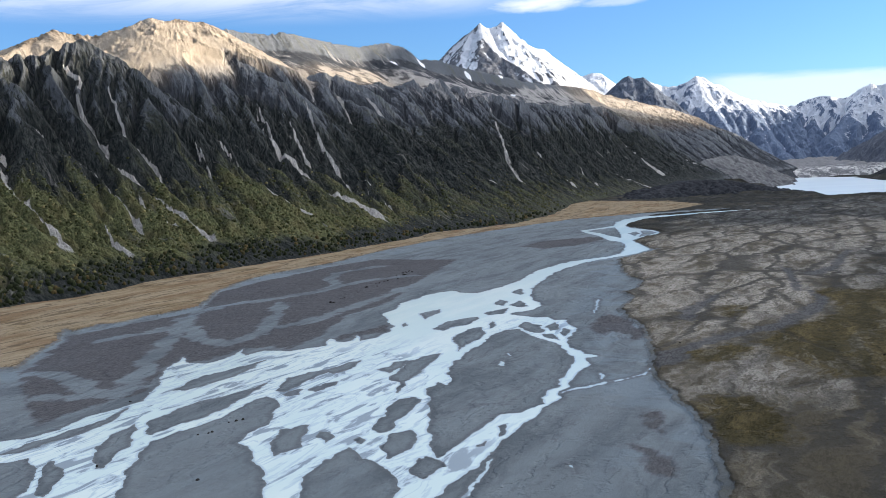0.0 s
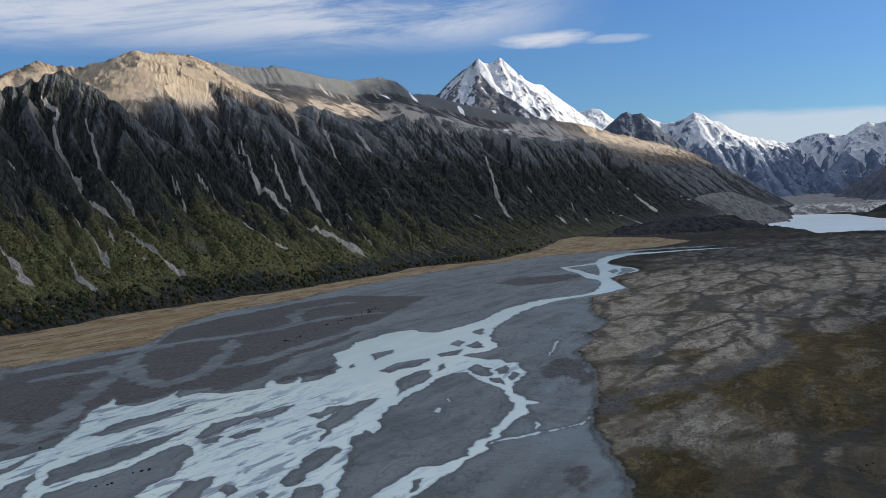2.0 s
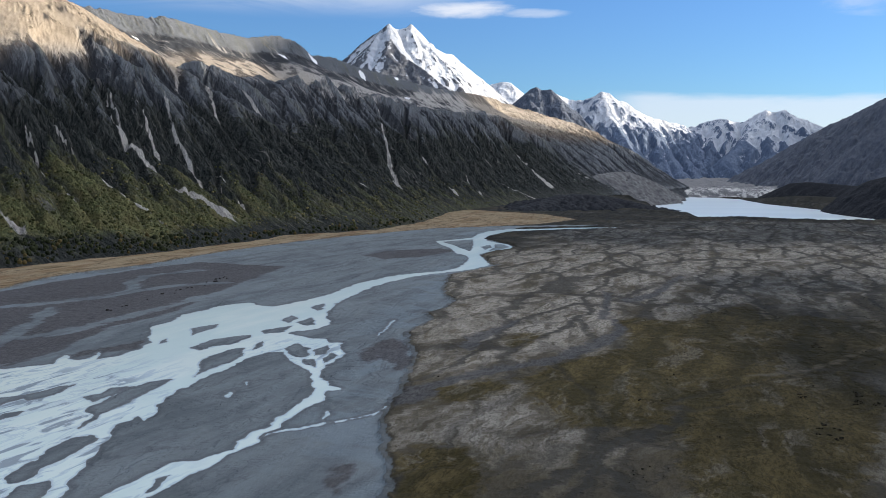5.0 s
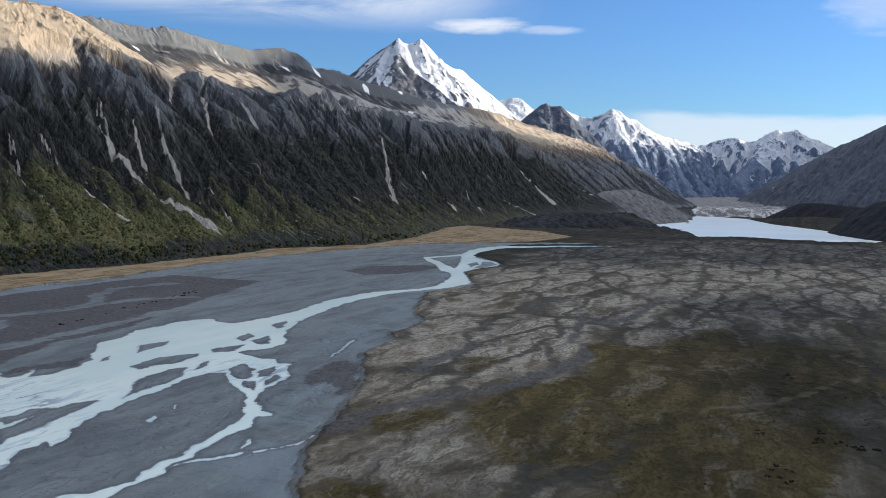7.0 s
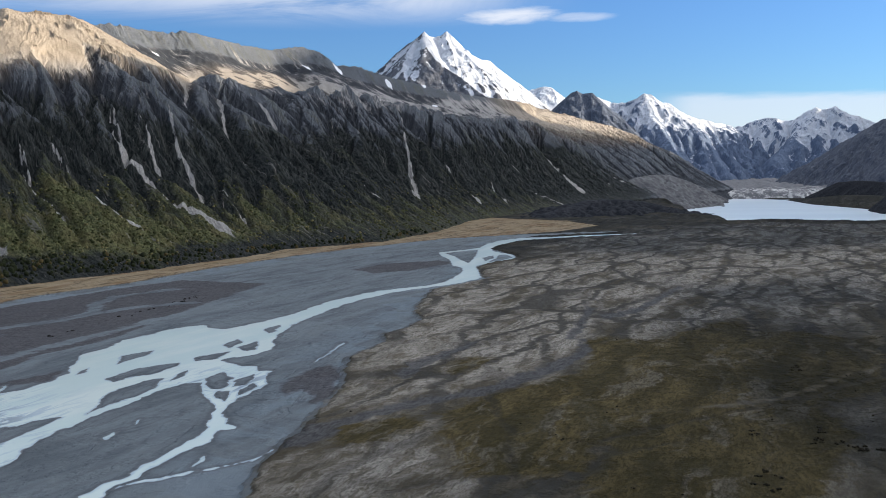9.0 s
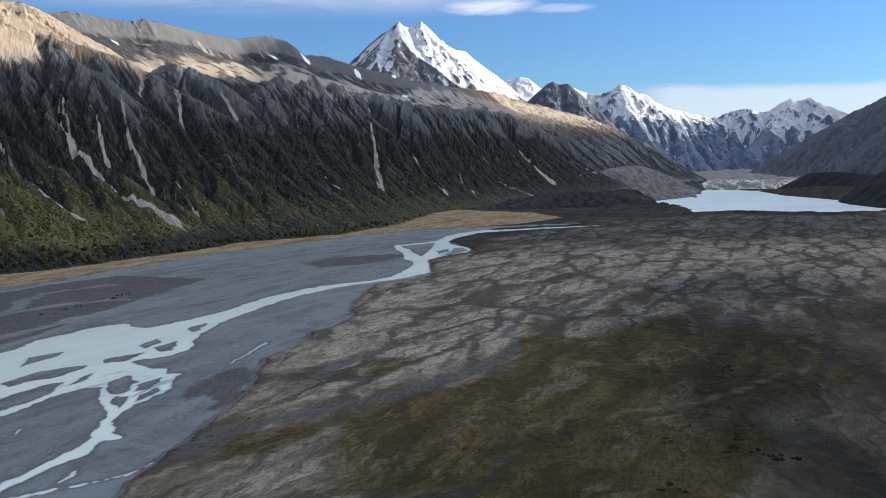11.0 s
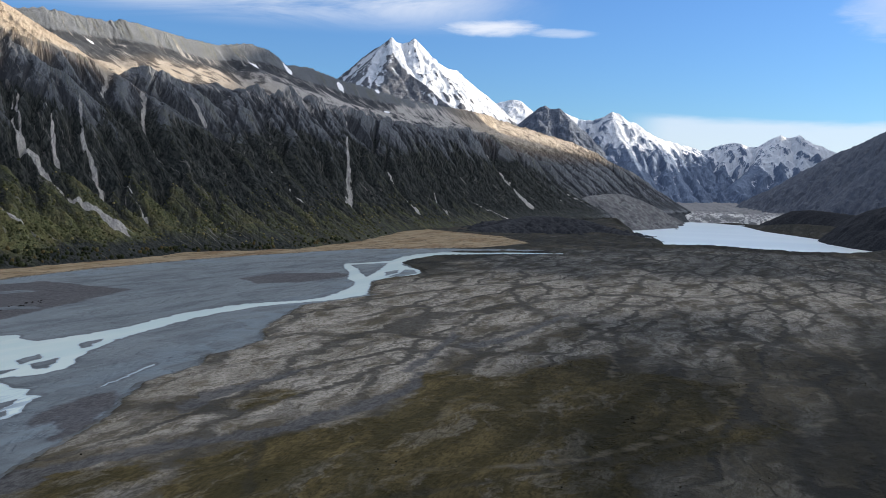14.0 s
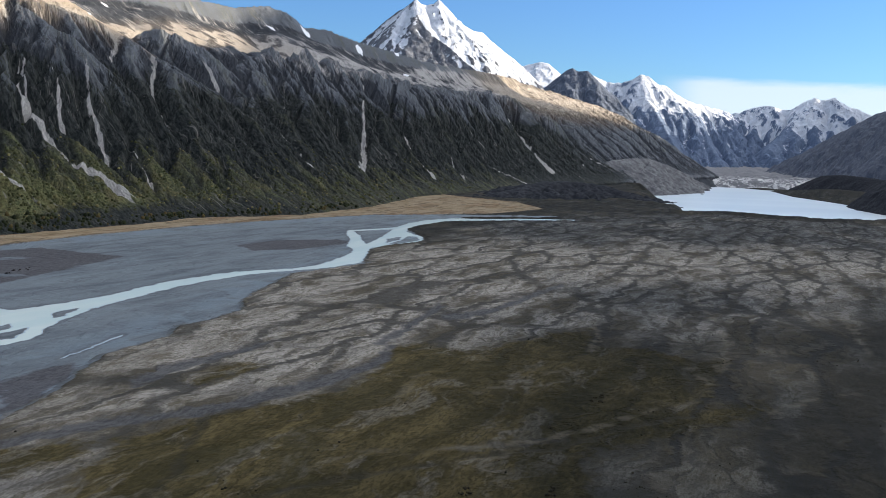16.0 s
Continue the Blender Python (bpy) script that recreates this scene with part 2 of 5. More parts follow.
    # dark cover and painted darkening, the bluish multiply standing in for haze
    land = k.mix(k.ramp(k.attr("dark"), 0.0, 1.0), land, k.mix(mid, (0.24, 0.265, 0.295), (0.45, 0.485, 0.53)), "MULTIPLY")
    mud = k.mix(k.ramp(speck, 0.38, 0.62), (0.036, 0.038, 0.041), (0.082, 0.083, 0.085))
    land = k.mix(k.ramp(k.math("ADD", bare, k.math("MULTIPLY", edge, 1.6)), -0.9, 1.6, 0.0, 0.85), land, mud)
    land = k.mix(k.ramp(k.math("ADD", k.attr("trail"), k.math("MULTIPLY", edge, 1.5)), -0.6, 2.4, 0.0, 0.30), land, (0.135, 0.122, 0.094))
    land = k.mix(k.ramp(k.math("ADD", k.attr("rut"), k.math("MULTIPLY", edge, 0.8)), -0.8, 1.0, 0.0, 0.55), land, (0.022, 0.021, 0.016))
    straw = k.mix(k.ramp(k.noise(k.stretch(pos, (1, 0.2, 1), -0.53), 0.22, 7, 0.64), 0.36, 0.62), (0.150, 0.114, 0.066), (0.240, 0.192, 0.128))
    straw = k.mix(k.ramp(broad, 0.45, 0.62, 0.0, 0.6), straw, (0.25, 0.207, 0.145))
    straw = k.mix(k.ramp(fine, 0.45, 0.62, 0.0, 0.35), straw, (0.12, 0.085, 0.045))
    straw = k.mix(k.ramp(k.noise(k.stretch(pos, (1, 0.25, 1), -0.53), 0.07, 6, 0.6, 0.5), 0.48, 0.64, 0.0, 0.65), straw, (0.135, 0.085, 0.045))
    rill = k.math("ABSOLUTE", k.math("SUBTRACT", k.noise(k.stretch(pos, (1, 0.12, 1), -0.53), 0.09, 4, 0.55, 0.5), 0.5))
    straw = k.mix(k.ramp(rill, 0.022, 0.004, 0.0, 0.7), straw, (0.055, 0.042, 0.026))
    land = k.mix(k.ramp(k.math("ADD", gold, edge), -1.0, 1.5), land, straw)
    # the bank's shadow, painted as a dark line where the flats drop to the gravel
    bank_shade = k.math("MULTIPLY", k.ramp(gravel, -2.2, -0.5), k.ramp(gold, -1.0, -6.0))
    land = k.mix(k.math("MULTIPLY", bank_shade, k.ramp(mid, 0.40, 0.60, 0.25, 0.85)), land, (0.030, 0.027, 0.020))
    colour = k.mix(k.ramp(k.math("ADD", gravel, k.math("MULTIPLY", edge, 0.22)), -0.6, 0.6), land, stones)
    rough = k.ramp(wet, -1.0, 0.0, 0.92, 0.45)
    relief = k.math("ADD", k.math("MULTIPLY", speck, 0.4), k.math("SUBTRACT", k.math("MULTIPLY", mid, 0.6), k.math("MULTIPLY", cut, 0.8)))
    k.surface(colour, rough, k.bump(relief, 0.8, 0.8), Specular_IOR_Level=0.05)
    return m


def water_material():
    m, k = material("silty meltwater")
    pos = k.add("ShaderNodeNewGeometry").outputs["Position"]
    depth = k.attr("depth")
    drawn = k.stretch(pos, (1, 0.26, 1), -0.50)
    thread = k.noise(drawn, 0.24, 7, 0.60, 0.7)
    web = k.math("ABSOLUTE", k.math("SUBTRACT", k.noise(drawn, 0.15, 5, 0.55, 0.8), 0.5))
    shoals = k.ramp(k.attr("shoal"), 0.0, 1.0)
    shallow = k.math("MULTIPLY", k.ramp(thread, 0.49, 0.60, 0.0, 1.0), k.math("ADD", 0.10, k.math("MULTIPLY", shoals, 0.75)))
    shallow = k.math("MAXIMUM", shallow, k.math("MULTIPLY", k.math("MULTIPLY", k.ramp(web, 0.035, 0.0), shoals), 0.45))
    shallow = k.math("MAXIMUM", shallow, k.ramp(k.math("ADD", depth, k.math("MULTIPLY", k.math("SUBTRACT", thread, 0.5), 1.6)), 0.9, -0.1, 0.0, 0.62))
    milk = k.mix(k.ramp(k.noise(drawn, 0.06, 4, 0.5), 0.40, 0.60), (0.415, 0.515, 0.510), (0.470, 0.550, 0.530))
    milk = k.mix(k.ramp(shallow, 0.0, 0.55), milk, (0.335, 0.420, 0.465))
    milk = k.mix(k.ramp(shallow, 0.5, 1.0), milk, (0.145, 0.182, 0.215))
    ripple = k.noise(pos, 1.4, 4, 0.6)
    k.surface(milk, 0.24, k.bump(ripple, 0.15, 0.1), IOR=1.33, Specular_IOR_Level=0.35)
    return m


def slope_material(far=False):
    """Greywacke slopes: scrub below, bare rock above, pale scree in the gullies."""
    m, k = material("mountain rock")
    pos = k.add("ShaderNodeNewGeometry").outputs["Position"]
    fall = k.attr("fall", "Vector")
    scree, green = k.attr("scree"), k.attr("green")
    grain = k.noise(pos, 0.8, 8, 0.72)
    bed = k.noise(k.stretch(fall, (1.0, 0.25, 0.03)), 0.42, 9, 0.74, 0.5)
    run = k.noise(k.stretch(fall, (1.0, 0.10, 0.03)), 0.10, 7, 0.62, 0.6)
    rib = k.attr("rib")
    # bare rock ribs, with relief shading painted in: lighter ribs, darker hollows
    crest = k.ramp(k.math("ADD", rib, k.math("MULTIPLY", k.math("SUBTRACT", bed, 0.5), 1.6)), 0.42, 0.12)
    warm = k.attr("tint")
    # rock and heath colours carry a little painted haze blue
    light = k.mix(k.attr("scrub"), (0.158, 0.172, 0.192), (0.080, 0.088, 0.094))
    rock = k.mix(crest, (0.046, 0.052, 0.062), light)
    rock = k.mix(k.ramp(grain, 0.44, 0.60, 0.0, 0.5), rock, (0.062, 0.063, 0.066))
    rock = k.mix(k.math("MULTIPLY", warm, 0.9), rock, k.mix(k.ramp(bed, 0.35, 0.65), (0.11, 0.088, 0.068), (0.27, 0.215, 0.158)))
    heath = k.mix(k.ramp(k.noise(k.stretch(fall, (1, 0.35, 0.1)), 0.45, 8, 0.72), 0.38, 0.66), (0.013, 0.016, 0.016), (0.058, 0.063, 0.058))
    cover = k.math("ADD", k.attr("scrub"), k.math("MULTIPLY", k.math("SUBTRACT", bed, 0.5), 1.6))
    cover = k.math("SUBTRACT", cover, k.math("MULTIPLY", crest, 0.25))
    rock = k.mix(k.ramp(cover, 0.32, 0.62, 0.0, 0.92), rock, heath)
    leaf = k.mix(k.ramp(k.noise(pos, 0.5, 7, 0.72), 0.34, 0.66), (0.046, 0.057, 0.026), (0.175, 0.178, 0.084))
    leaf = k.mix(k.ramp(k.noise(pos, 0.06, 4, 0.5), 0.4, 0.7, 0.0, 0.5), leaf, (0.16, 0.13, 0.062))
    lush = k.math("ADD", k.attr("green"), k.math("ADD", k.math("MULTIPLY", k.math("SUBTRACT", run, 0.5), 1.5), k.math("MULTIPLY", k.math("SUBTRACT", bed, 0.5), 0.9)))
    lush = k.math("ADD", lush, k.math("MULTIPLY", k.math("SUBTRACT", rib, 0.45), -0.5))
    colour = k.mix(k.ramp(lush, 0.15, 1.05), rock, leaf)
    rill = k.noise(k.stretch(fall, (1.0, 0.07, 0.03)), 0.42, 6, 0.66, 0.4)
    colour = k.mix(k.math("MULTIPLY", k.ramp(rill, 0.58, 0.64), k.ramp(k.noise(pos, 0.02, 3, 0.5), 0.46, 0.62, 0.05, 0.7)), colour, (0.19, 0.18, 0.17))
    dust = k.mix(k.ramp(grain, 0.3, 0.7), (0.31, 0.30, 0.29), (0.50, 0.48, 0.455))
    dust = k.mix(warm, dust, k.mix(k.ramp(grain, 0.3, 0.7), (0.28, 0.235, 0.18), (0.42, 0.36, 0.29)))
    stone = k.math("ADD", scree, k.math("MULTIPLY", k.math("SUBTRACT", run, 0.5), 1.5))
    stone = k.math("ADD", stone, k.math("MULTIPLY", k.math("SUBTRACT", k.noise(k.stretch(fall, (1.0, 0.12, 0.03)), 0.9, 5, 0.7), 0.5), 1.2))
    stone = k.math("ADD", stone, k.math("MULTIPLY", k.math("SUBTRACT", bed, 0.5), 0.7))
    colour = k.mix(k.ramp(stone, 0.40, 0.85), colour, dust)
    relief = k.math("ADD", k.math("MULTIPLY", grain, 0.8), k.math("MULTIPLY", bed, 2.2))
    k.surface(colour, 0.95, k.bump(relief, 1.0, 2.0), Specular_IOR_Level=0.05)
    return m


def alpine_material(name, rock_a, rock_b, snow_level):
    """High rock with snowfields; the snow attribute says where it lies."""
    m, k = material(name)
    pos = k.add("ShaderNodeNewGeometry").outputs["Position"]
    grain = k.noise(pos, 0.05, 9, 0.76)
    crag = k.noise(k.stretch(pos, (1, 1, 0.45)), 0.07, 10, 0.78, 0.5)
    rock = k.mix(k.ramp(crag, 0.34, 0.68), rock_a, rock_b)
    cover = k.math("ADD", k.attr("snow"), k.math("MULTIPLY", k.math("SUBTRACT", crag, 0.5), snow_level))
    colour = k.mix(k.ramp(cover, 0.46, 0.54), rock, (0.52, 0.555, 0.61))
    k.surface(colour, k.ramp(cover, 0.46, 0.54, 0.9, 0.6), k.bump(grain, 0.8, 9.0), Specular_IOR_Level=0.1)
    return m


def rubble_material(name, a, b, scale=0.3):
    m, k = material(name)
    pos = k.add("ShaderNodeNewGeometry").outputs["Position"]
    n1, n2 = k.noise(pos, scale, 8, 0.68), k.noise(pos, scale * 0.12, 5, 0.6)
    colour = k.mix(k.ramp(n1, 0.36, 0.66), a, b)
    colour = k.mix(k.ramp(n2, 0.35, 0.7, 0.0, 0.4), colour, a)
    k.surface(colour, 0.95, k.bump(n1, 0.9, 0.6 / scale * 0.4), Specular_IOR_Level=0.05)
    return m


def ice_material():
    m, k = material("glacier ice and debris")
    pos = k.add("ShaderNodeNewGeometry").outputs["Position"]
    n1 = k.noise(k.stretch(pos, (1, 0.6, 1)), 0.05, 8, 0.72, 0.4)
    n2 = k.noise(pos, 0.012, 5, 0.6)
    debris = k.mix(n1, (0.11, 0.115, 0.125), (0.22, 0.22, 0.225))
    f = k.math("MULTIPLY", k.ramp(n1, 0.46, 0.56), k.ramp(n2, 0.30, 0.42))
    colour = k.mix(k.math("MULTIPLY", f, k.attr("front")), debris, (0.52, 0.52, 0.51))
    k.surface(colour, 0.8, k.bump(n1, 0.9, 8.0), Specular_IOR_Level=0.1)
    return m


MAT_GROUND, MAT_WATER, MAT_SLOPE, MAT_ICE = ground_material(), water_material(), slope_material(), ice_material()
MAT_PEAK = alpine_material("snow peak", (0.066, 0.074, 0.094), (0.165, 0.175, 0.195), 0.9)
# The blue in the snow ranges' rock paints in distance haze.
MAT_RANGE_HAZED = alpine_material("hazed snow range", (0.088, 0.124, 0.195), (0.150, 0.192, 0.270), 0.9)
# Dark peak and east range: rock also shifted to blue as painted haze.
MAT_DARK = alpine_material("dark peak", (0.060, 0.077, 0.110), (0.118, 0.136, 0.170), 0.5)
MAT_EAST_HAZED = alpine_material("hazed east range rock", (0.072, 0.086, 0.116), (0.145, 0.155, 0.178), 0.3)
MAT_MORAINE = rubble_material("dark moraine rubble", (0.015, 0.017, 0.021), (0.040, 0.042, 0.047))
MAT_PALE = rubble_material("pale moraine rubble", (0.085, 0.087, 0.092), (0.19, 0.192, 0.196), 0.08)


def snow_material():
    m, k = material("old snow")
    pos = k.add("ShaderNodeNewGeometry").outputs["Position"]
    n = k.noise(pos, 0.5, 6, 0.6)
    k.surface(k.mix(n, (0.62, 0.64, 0.66), (0.80, 0.81, 0.82)), 0.6, k.bump(n, 0.5, 0.4), Specular_IOR_Level=0.2)
    return m


MAT_SNOW = snow_material()
MAT_STONE = rubble_material("dark wet stone", (0.012, 0.012, 0.012), (0.045, 0.042, 0.040), 2.5)
MAT_BERG = rubble_material("dirty ice", (0.16, 0.18, 0.20), (0.30, 0.33, 0.35), 0.4)

# ---- plan: crest lines (x, y, z), outlines on the flats (x, y), gully floors (s, b), each with its width, share of pale stone, the stretch of it that is pale, and which end is wide ----
RIDGE_A = [(-427, 633, 129), (-413, 714, 163), (-388, 800, 177), (-390, 833, 190), (-392, 866, 203), (-381, 880, 212), (-368, 894, 207), (-346, 903, 206), (-331, 908, 211), (-315, 914, 214), (-298, 910, 221), (-288, 913, 224), (-277, 925, 223), (-266, 945, 224), (-250, 966, 226), (-240, 986, 223), (-228, 1008, 208), (-212, 1022, 199), (-189, 1036, 187), (-167, 1058, 175), (-151, 1062, 166)]
RIDGE_B = [(-343, 1255, 257), (-309, 1280, 265), (-277, 1321, 262), (-248, 1344, 261), (-229, 1359, 267), (-205, 1400, 265), (-161, 1472, 260), (-128, 1524, 261), (-86, 1558, 271), (-67, 1576, 269), (-50, 1584, 263), (-29, 1612, 246), (-3, 1645, 248), (10, 1661, 248), (61, 1694, 234), (117, 1725, 224), (178, 1785, 217), (246, 1875, 217), (321, 2059, 220), (428, 2365, 231)]
RIDGE_C = [(428, 2365, 231), (502, 2434, 222), (595, 2497, 205), (691, 2556, 186), (765, 2586, 164), (819, 2571, 132), (846, 2529, 102), (855, 2459, 76), (868, 2387, 47), (878, 2332, 23), (884, 2295, 9)]
SPUR_D = [(-359, 691, 156), (-337, 719, 164), (-321, 744, 170), (-306, 766, 183), (-289, 765, 175), (-272, 765, 165), (-253, 756, 151)]
SPUR_E = [(-241, 925, 183), (-217, 915, 183), (-191, 902, 174), (-173, 894, 162), (-150, 892, 149)]
SPUR_F = [(-168, 1171, 187), (-149, 1173, 190), (-127, 1177, 185), (-96, 1165, 169), (-77, 1152, 156)]
SPUR_G = [(-32, 1613, 244), (-52, 1534, 216), (-69, 1472, 190)]
SPUR_H = [(81, 1442, 164), (117, 1441, 155), (146, 1455, 154), (216, 1560, 154), (280, 1648, 143)]
PEAK_CREST = [(-82, 3130, 337), (7, 3156, 417), (43, 3152, 449), (74, 3147, 480), (115, 3142, 511), (146, 3139, 526), (170, 3127, 549), (186, 3135, 534), (206, 3143, 532), (237, 3147, 540), (249, 3160, 556), (258, 3162, 542), (286, 3179, 521), (311, 3196, 499), (345, 3228, 480), (379, 3258, 468), (414, 3287, 467), (438, 3318, 453), (474, 3348, 430), (512, 3393, 410), (552, 3438, 392), (627, 3495, 342)]
PEAK_SPUR = [(170, 3127, 549), (178, 3077, 490), (198, 3034, 443), (242, 2987, 405), (294, 2939, 364), (335, 2890, 321), (399, 2822, 268)]
PEAK_SPUR_W = [(146, 3139, 526), (112, 3083, 468), (84, 3042, 421), (63, 2998, 378)]
PEAK_SPUR_E = [(438, 3318, 453), (456, 3226, 380), (487, 3161, 332), (521, 3062, 283)]
DARK_PEAK = [(768, 4009, 323), (817, 4045, 363), (840, 4039, 393), (864, 4032, 412), (889, 4025, 423), (914, 4021, 409), (951, 4012, 413), (988, 4007, 378), (1016, 3969, 338), (1044, 3931, 306), (1083, 3890, 263)]
PALE_PEAK = [(704, 4417, 453), (765, 4438, 473), (798, 4431, 482), (834, 4425, 478), (870, 4421, 448), (916, 4415, 404)]
SNOW_RANGE = [(980, 4138, 413), (1021, 4145, 397), (1076, 4150, 377), (1138, 4134, 373), (1175, 4123, 384), (1223, 4106, 413), (1259, 4113, 407), (1294, 4121, 381), (1352, 4138, 367), (1398, 4158, 341), (1480, 4200, 307), (1550, 4244, 297), (1644, 4278, 280), (1716, 4319, 269), (1782, 4345, 246)]
FAR_RANGE = [(1744, 4412, 262), (1814, 4402, 273), (1850, 4386, 297), (1913, 4361, 307), (1957, 4342, 309), (1995, 4344, 294), (2043, 4322, 301), (2089, 4300, 332), (2127, 4280, 356), (2148, 4271, 337), (2189, 4269, 350), (2212, 4257, 358), (2236, 4246, 340), (2261, 4234, 318), (2316, 4225, 303), (2351, 4207, 285), (2409, 4177, 262), (2497, 4128, 243)]
FAR_SPUR = [(2127, 4280, 356), (2059, 4228, 287), (1977, 4163, 221), (1878, 4086, 154), (1802, 3997, 112)]
SNOW_SPUR_A = [(1223, 4106, 413), (1224, 3980, 307), (1244, 3845, 210), (1259, 3707, 120), (1260, 3606, 71)]
SNOW_SPUR_B = [(1480, 4200, 307), (1485, 4066, 214), (1475, 3902, 131), (1462, 3736, 66)]
EAST_RANGE = [(1538, 3310, 31), (1594, 3197, 82), (1625, 3093, 130), (1652, 2988, 173), (1658, 2893, 202), (1701, 2868, 226), (1716, 2765, 255), (1711, 2673, 275), (1732, 2563, 309), (1776, 2432, 357)]
EAST_SPUR = [(1653, 2485, 251), (1594, 2469, 189), (1566, 2469, 162), (1529, 2473, 125), (1480, 2483, 87), (1442, 2486, 53)]
MORAINE_WEST = [(267, 1163, 6), (300, 1189, 12), (341, 1244, 20), (384, 1266, 20), (422, 1271, 17), (441, 1230, 12), (466, 1152, 4), (460, 1033, -2)]
MORAINE_EAST = [(1139, 2330, -33), (1148, 2274, -13), (1165, 2231, 5), (1187, 2203, 22), (1206, 2140, 27), (1213, 2045, 25), (1201, 1905, 22), (1189, 1782, 13)]
MORAINE_NEAR = [(1067, 1723, 20), (1064, 1652, 39), (1061, 1579, 50), (1079, 1492, 65)]
LATERAL = [(554, 1883, 32), (604, 1969, 42), (662, 2051, 47), (728, 2131, 48), (814, 2236, 29), (901, 2340, 5)]
BRAIDS = [(-10.6, 141.8), (-15.1, 127.7), (-54.8, 131.8), (-98, 136.2), (-125.7, 177.8), (-109.9, 190.5), (-106.8, 199.6), (-101.6, 202.6), (-97, 207.7), (-95.8, 213.1), (-94.2, 217.6), (-83.8, 231.9), (-84.7, 241.5), (-85.5, 249.4), (-87.2, 257.9), (-88.2, 264.1), (-89.7, 273.6), (-88.9, 281.2), (-89.3, 287.7), (-85.2, 276.8), (-78.1, 276), (-73.6, 281.6), (-71.1, 288.6), (-71.6, 298.2), (-68.8, 285), (-61.9, 292.5), (-53.5, 288.8), (-42.3, 294.2), (-43.4, 307.3), (-36.6, 299.7), (-33.9, 301.2), (-33.5, 311.7), (-30.5, 300.7), (-25.6, 304.7), (-21.1, 313.9), (-20.8, 325.4), (-24.5, 345.6), (-26.3, 356), (-21.3, 364.5), (-20.1, 378.5), (-13.5, 389.5), (-6.7, 404.6), (2.3, 409.7), (9, 401.6), (15.5, 398.6), (27.7, 415.4)]
BRAIDS_END = [(27.7, 415.4), (36.7, 432.6), (44.9, 423.1), (44.6, 419.4), (41.2, 405.6), (38.8, 389.3), (38.1, 377), (38.7, 365.2), (40.6, 356.6), (35.2, 347.1), (27.6, 343.3), (25.2, 338.8), (28.9, 334.7), (34, 329.2), (38.2, 329.7), (40.7, 321.5), (44.6, 323.1), (43.7, 310.5), (46.3, 305.1), (42.8, 293.3), (40.1, 284.8), (39.1, 279.9), (40, 271), (42.4, 264.7), (45.1, 259.3), (41.8, 258.3), (41.1, 250.9), (38.5, 244.7), (35.5, 238.9), (32.5, 230.6), (28.6, 222), (27.7, 215.6), (23.8, 208.9), (20.9, 202.6), (15.5, 193), (11.8, 185.9), (8.4, 178.7), (6.3, 172.6), (-10.6, 141.8)]
RIVER = [(27.7, 415.4), (36.7, 432.6), (45.4, 455.8), (51.1, 470.6), (61.9, 487.7), (73.3, 503.4), (84.2, 511.8), (98.8, 519.6), (110, 535), (118, 559.2), (124.4, 586.4), (125, 606), (119.7, 620.2), (119.6, 656.3), (114.5, 693.4), (114.1, 715.5), (129, 727.4), (149.6, 750.1), (158.8, 786.4), (172.5, 817.2), (197.3, 845.9), (225.6, 849.7), (263.5, 866.7), (305, 873.9), (313.6, 879), (308.1, 863.1), (256.7, 843.6), (220, 827.5), (189.4, 809.9), (165.7, 769.8), (157.4, 740.7), (157.3, 716.7), (161.5, 703.7), (167.6, 690.4), (168, 669.2), (162.9, 651.2), (146.5, 633.4), (134.7, 615.4), (134.2, 603.1), (133.5, 576.1), (132.6, 551.6), (117, 526.9), (105.2, 518), (89.8, 504.8), (78.2, 491.5), (66.7, 474.1), (56.9, 453.3), (44.6, 419.4)]
BARS = []
BARS.append([(20.6, 307.8), (25.6, 308.1), (28.8, 295.2), (36.1, 281.2), (37.3, 265.3), (37.8, 256.7), (34.6, 245.2), (28.5, 227.2), (23.6, 216), (22.6, 210), (19.1, 207.2), (13.1, 203.8), (9.9, 201.5), (6.3, 191.9), (1.3, 182.6), (-2.3, 176.3), (-3.7, 175.5), (-4.7, 182.1), (-5.2, 188.1), (-5.8, 203), (-5.2, 211.7), (-6.2, 224), (-6.5, 230.9), (-4.8, 234.6), (-3.6, 238.5), (0, 234.1), (0.3, 238.1), (-0.6, 246.1), (0.2, 255.7), (3.9, 269.5), (11.7, 288.7), (17.6, 303.4)])
BARS.append([(2.2, 294.4), (2.9, 303.6), (8.7, 312.6), (13.1, 315), (13.3, 302.1), (10.8, 293.2), (5.3, 283.6), (3.4, 275.7)])
BARS.append([(-17.5, 243.1), (-13.3, 259.4), (-9.1, 270.4), (-1.6, 275.6), (-3.7, 266.8), (-7.8, 253.3), (-11.5, 241.2), (-12.9, 232.7), (-14.1, 227.4), (-15.5, 233), (-14, 238.5)])
BARS.append([(-18.9, 195.3), (-18, 202), (-16.6, 210.6), (-15.4, 217.4), (-13.8, 221.7), (-9.7, 222.8), (-8, 220.6), (-8.8, 214.4), (-10.9, 207.8), (-13, 203.7), (-13.5, 197.5), (-14.8, 193), (-17.2, 192.8)])
BARS.append([(-16.2, 184.8), (-14, 191.8), (-10.1, 195.3), (-8, 193.2), (-7.4, 187.6), (-9.6, 180.8), (-11.8, 176.2), (-13.8, 175.4), (-15.7, 180.7)])
BARS.append([(-22.4, 188.8), (-21.4, 191.3), (-19.7, 189.3), (-20.4, 186.2)])
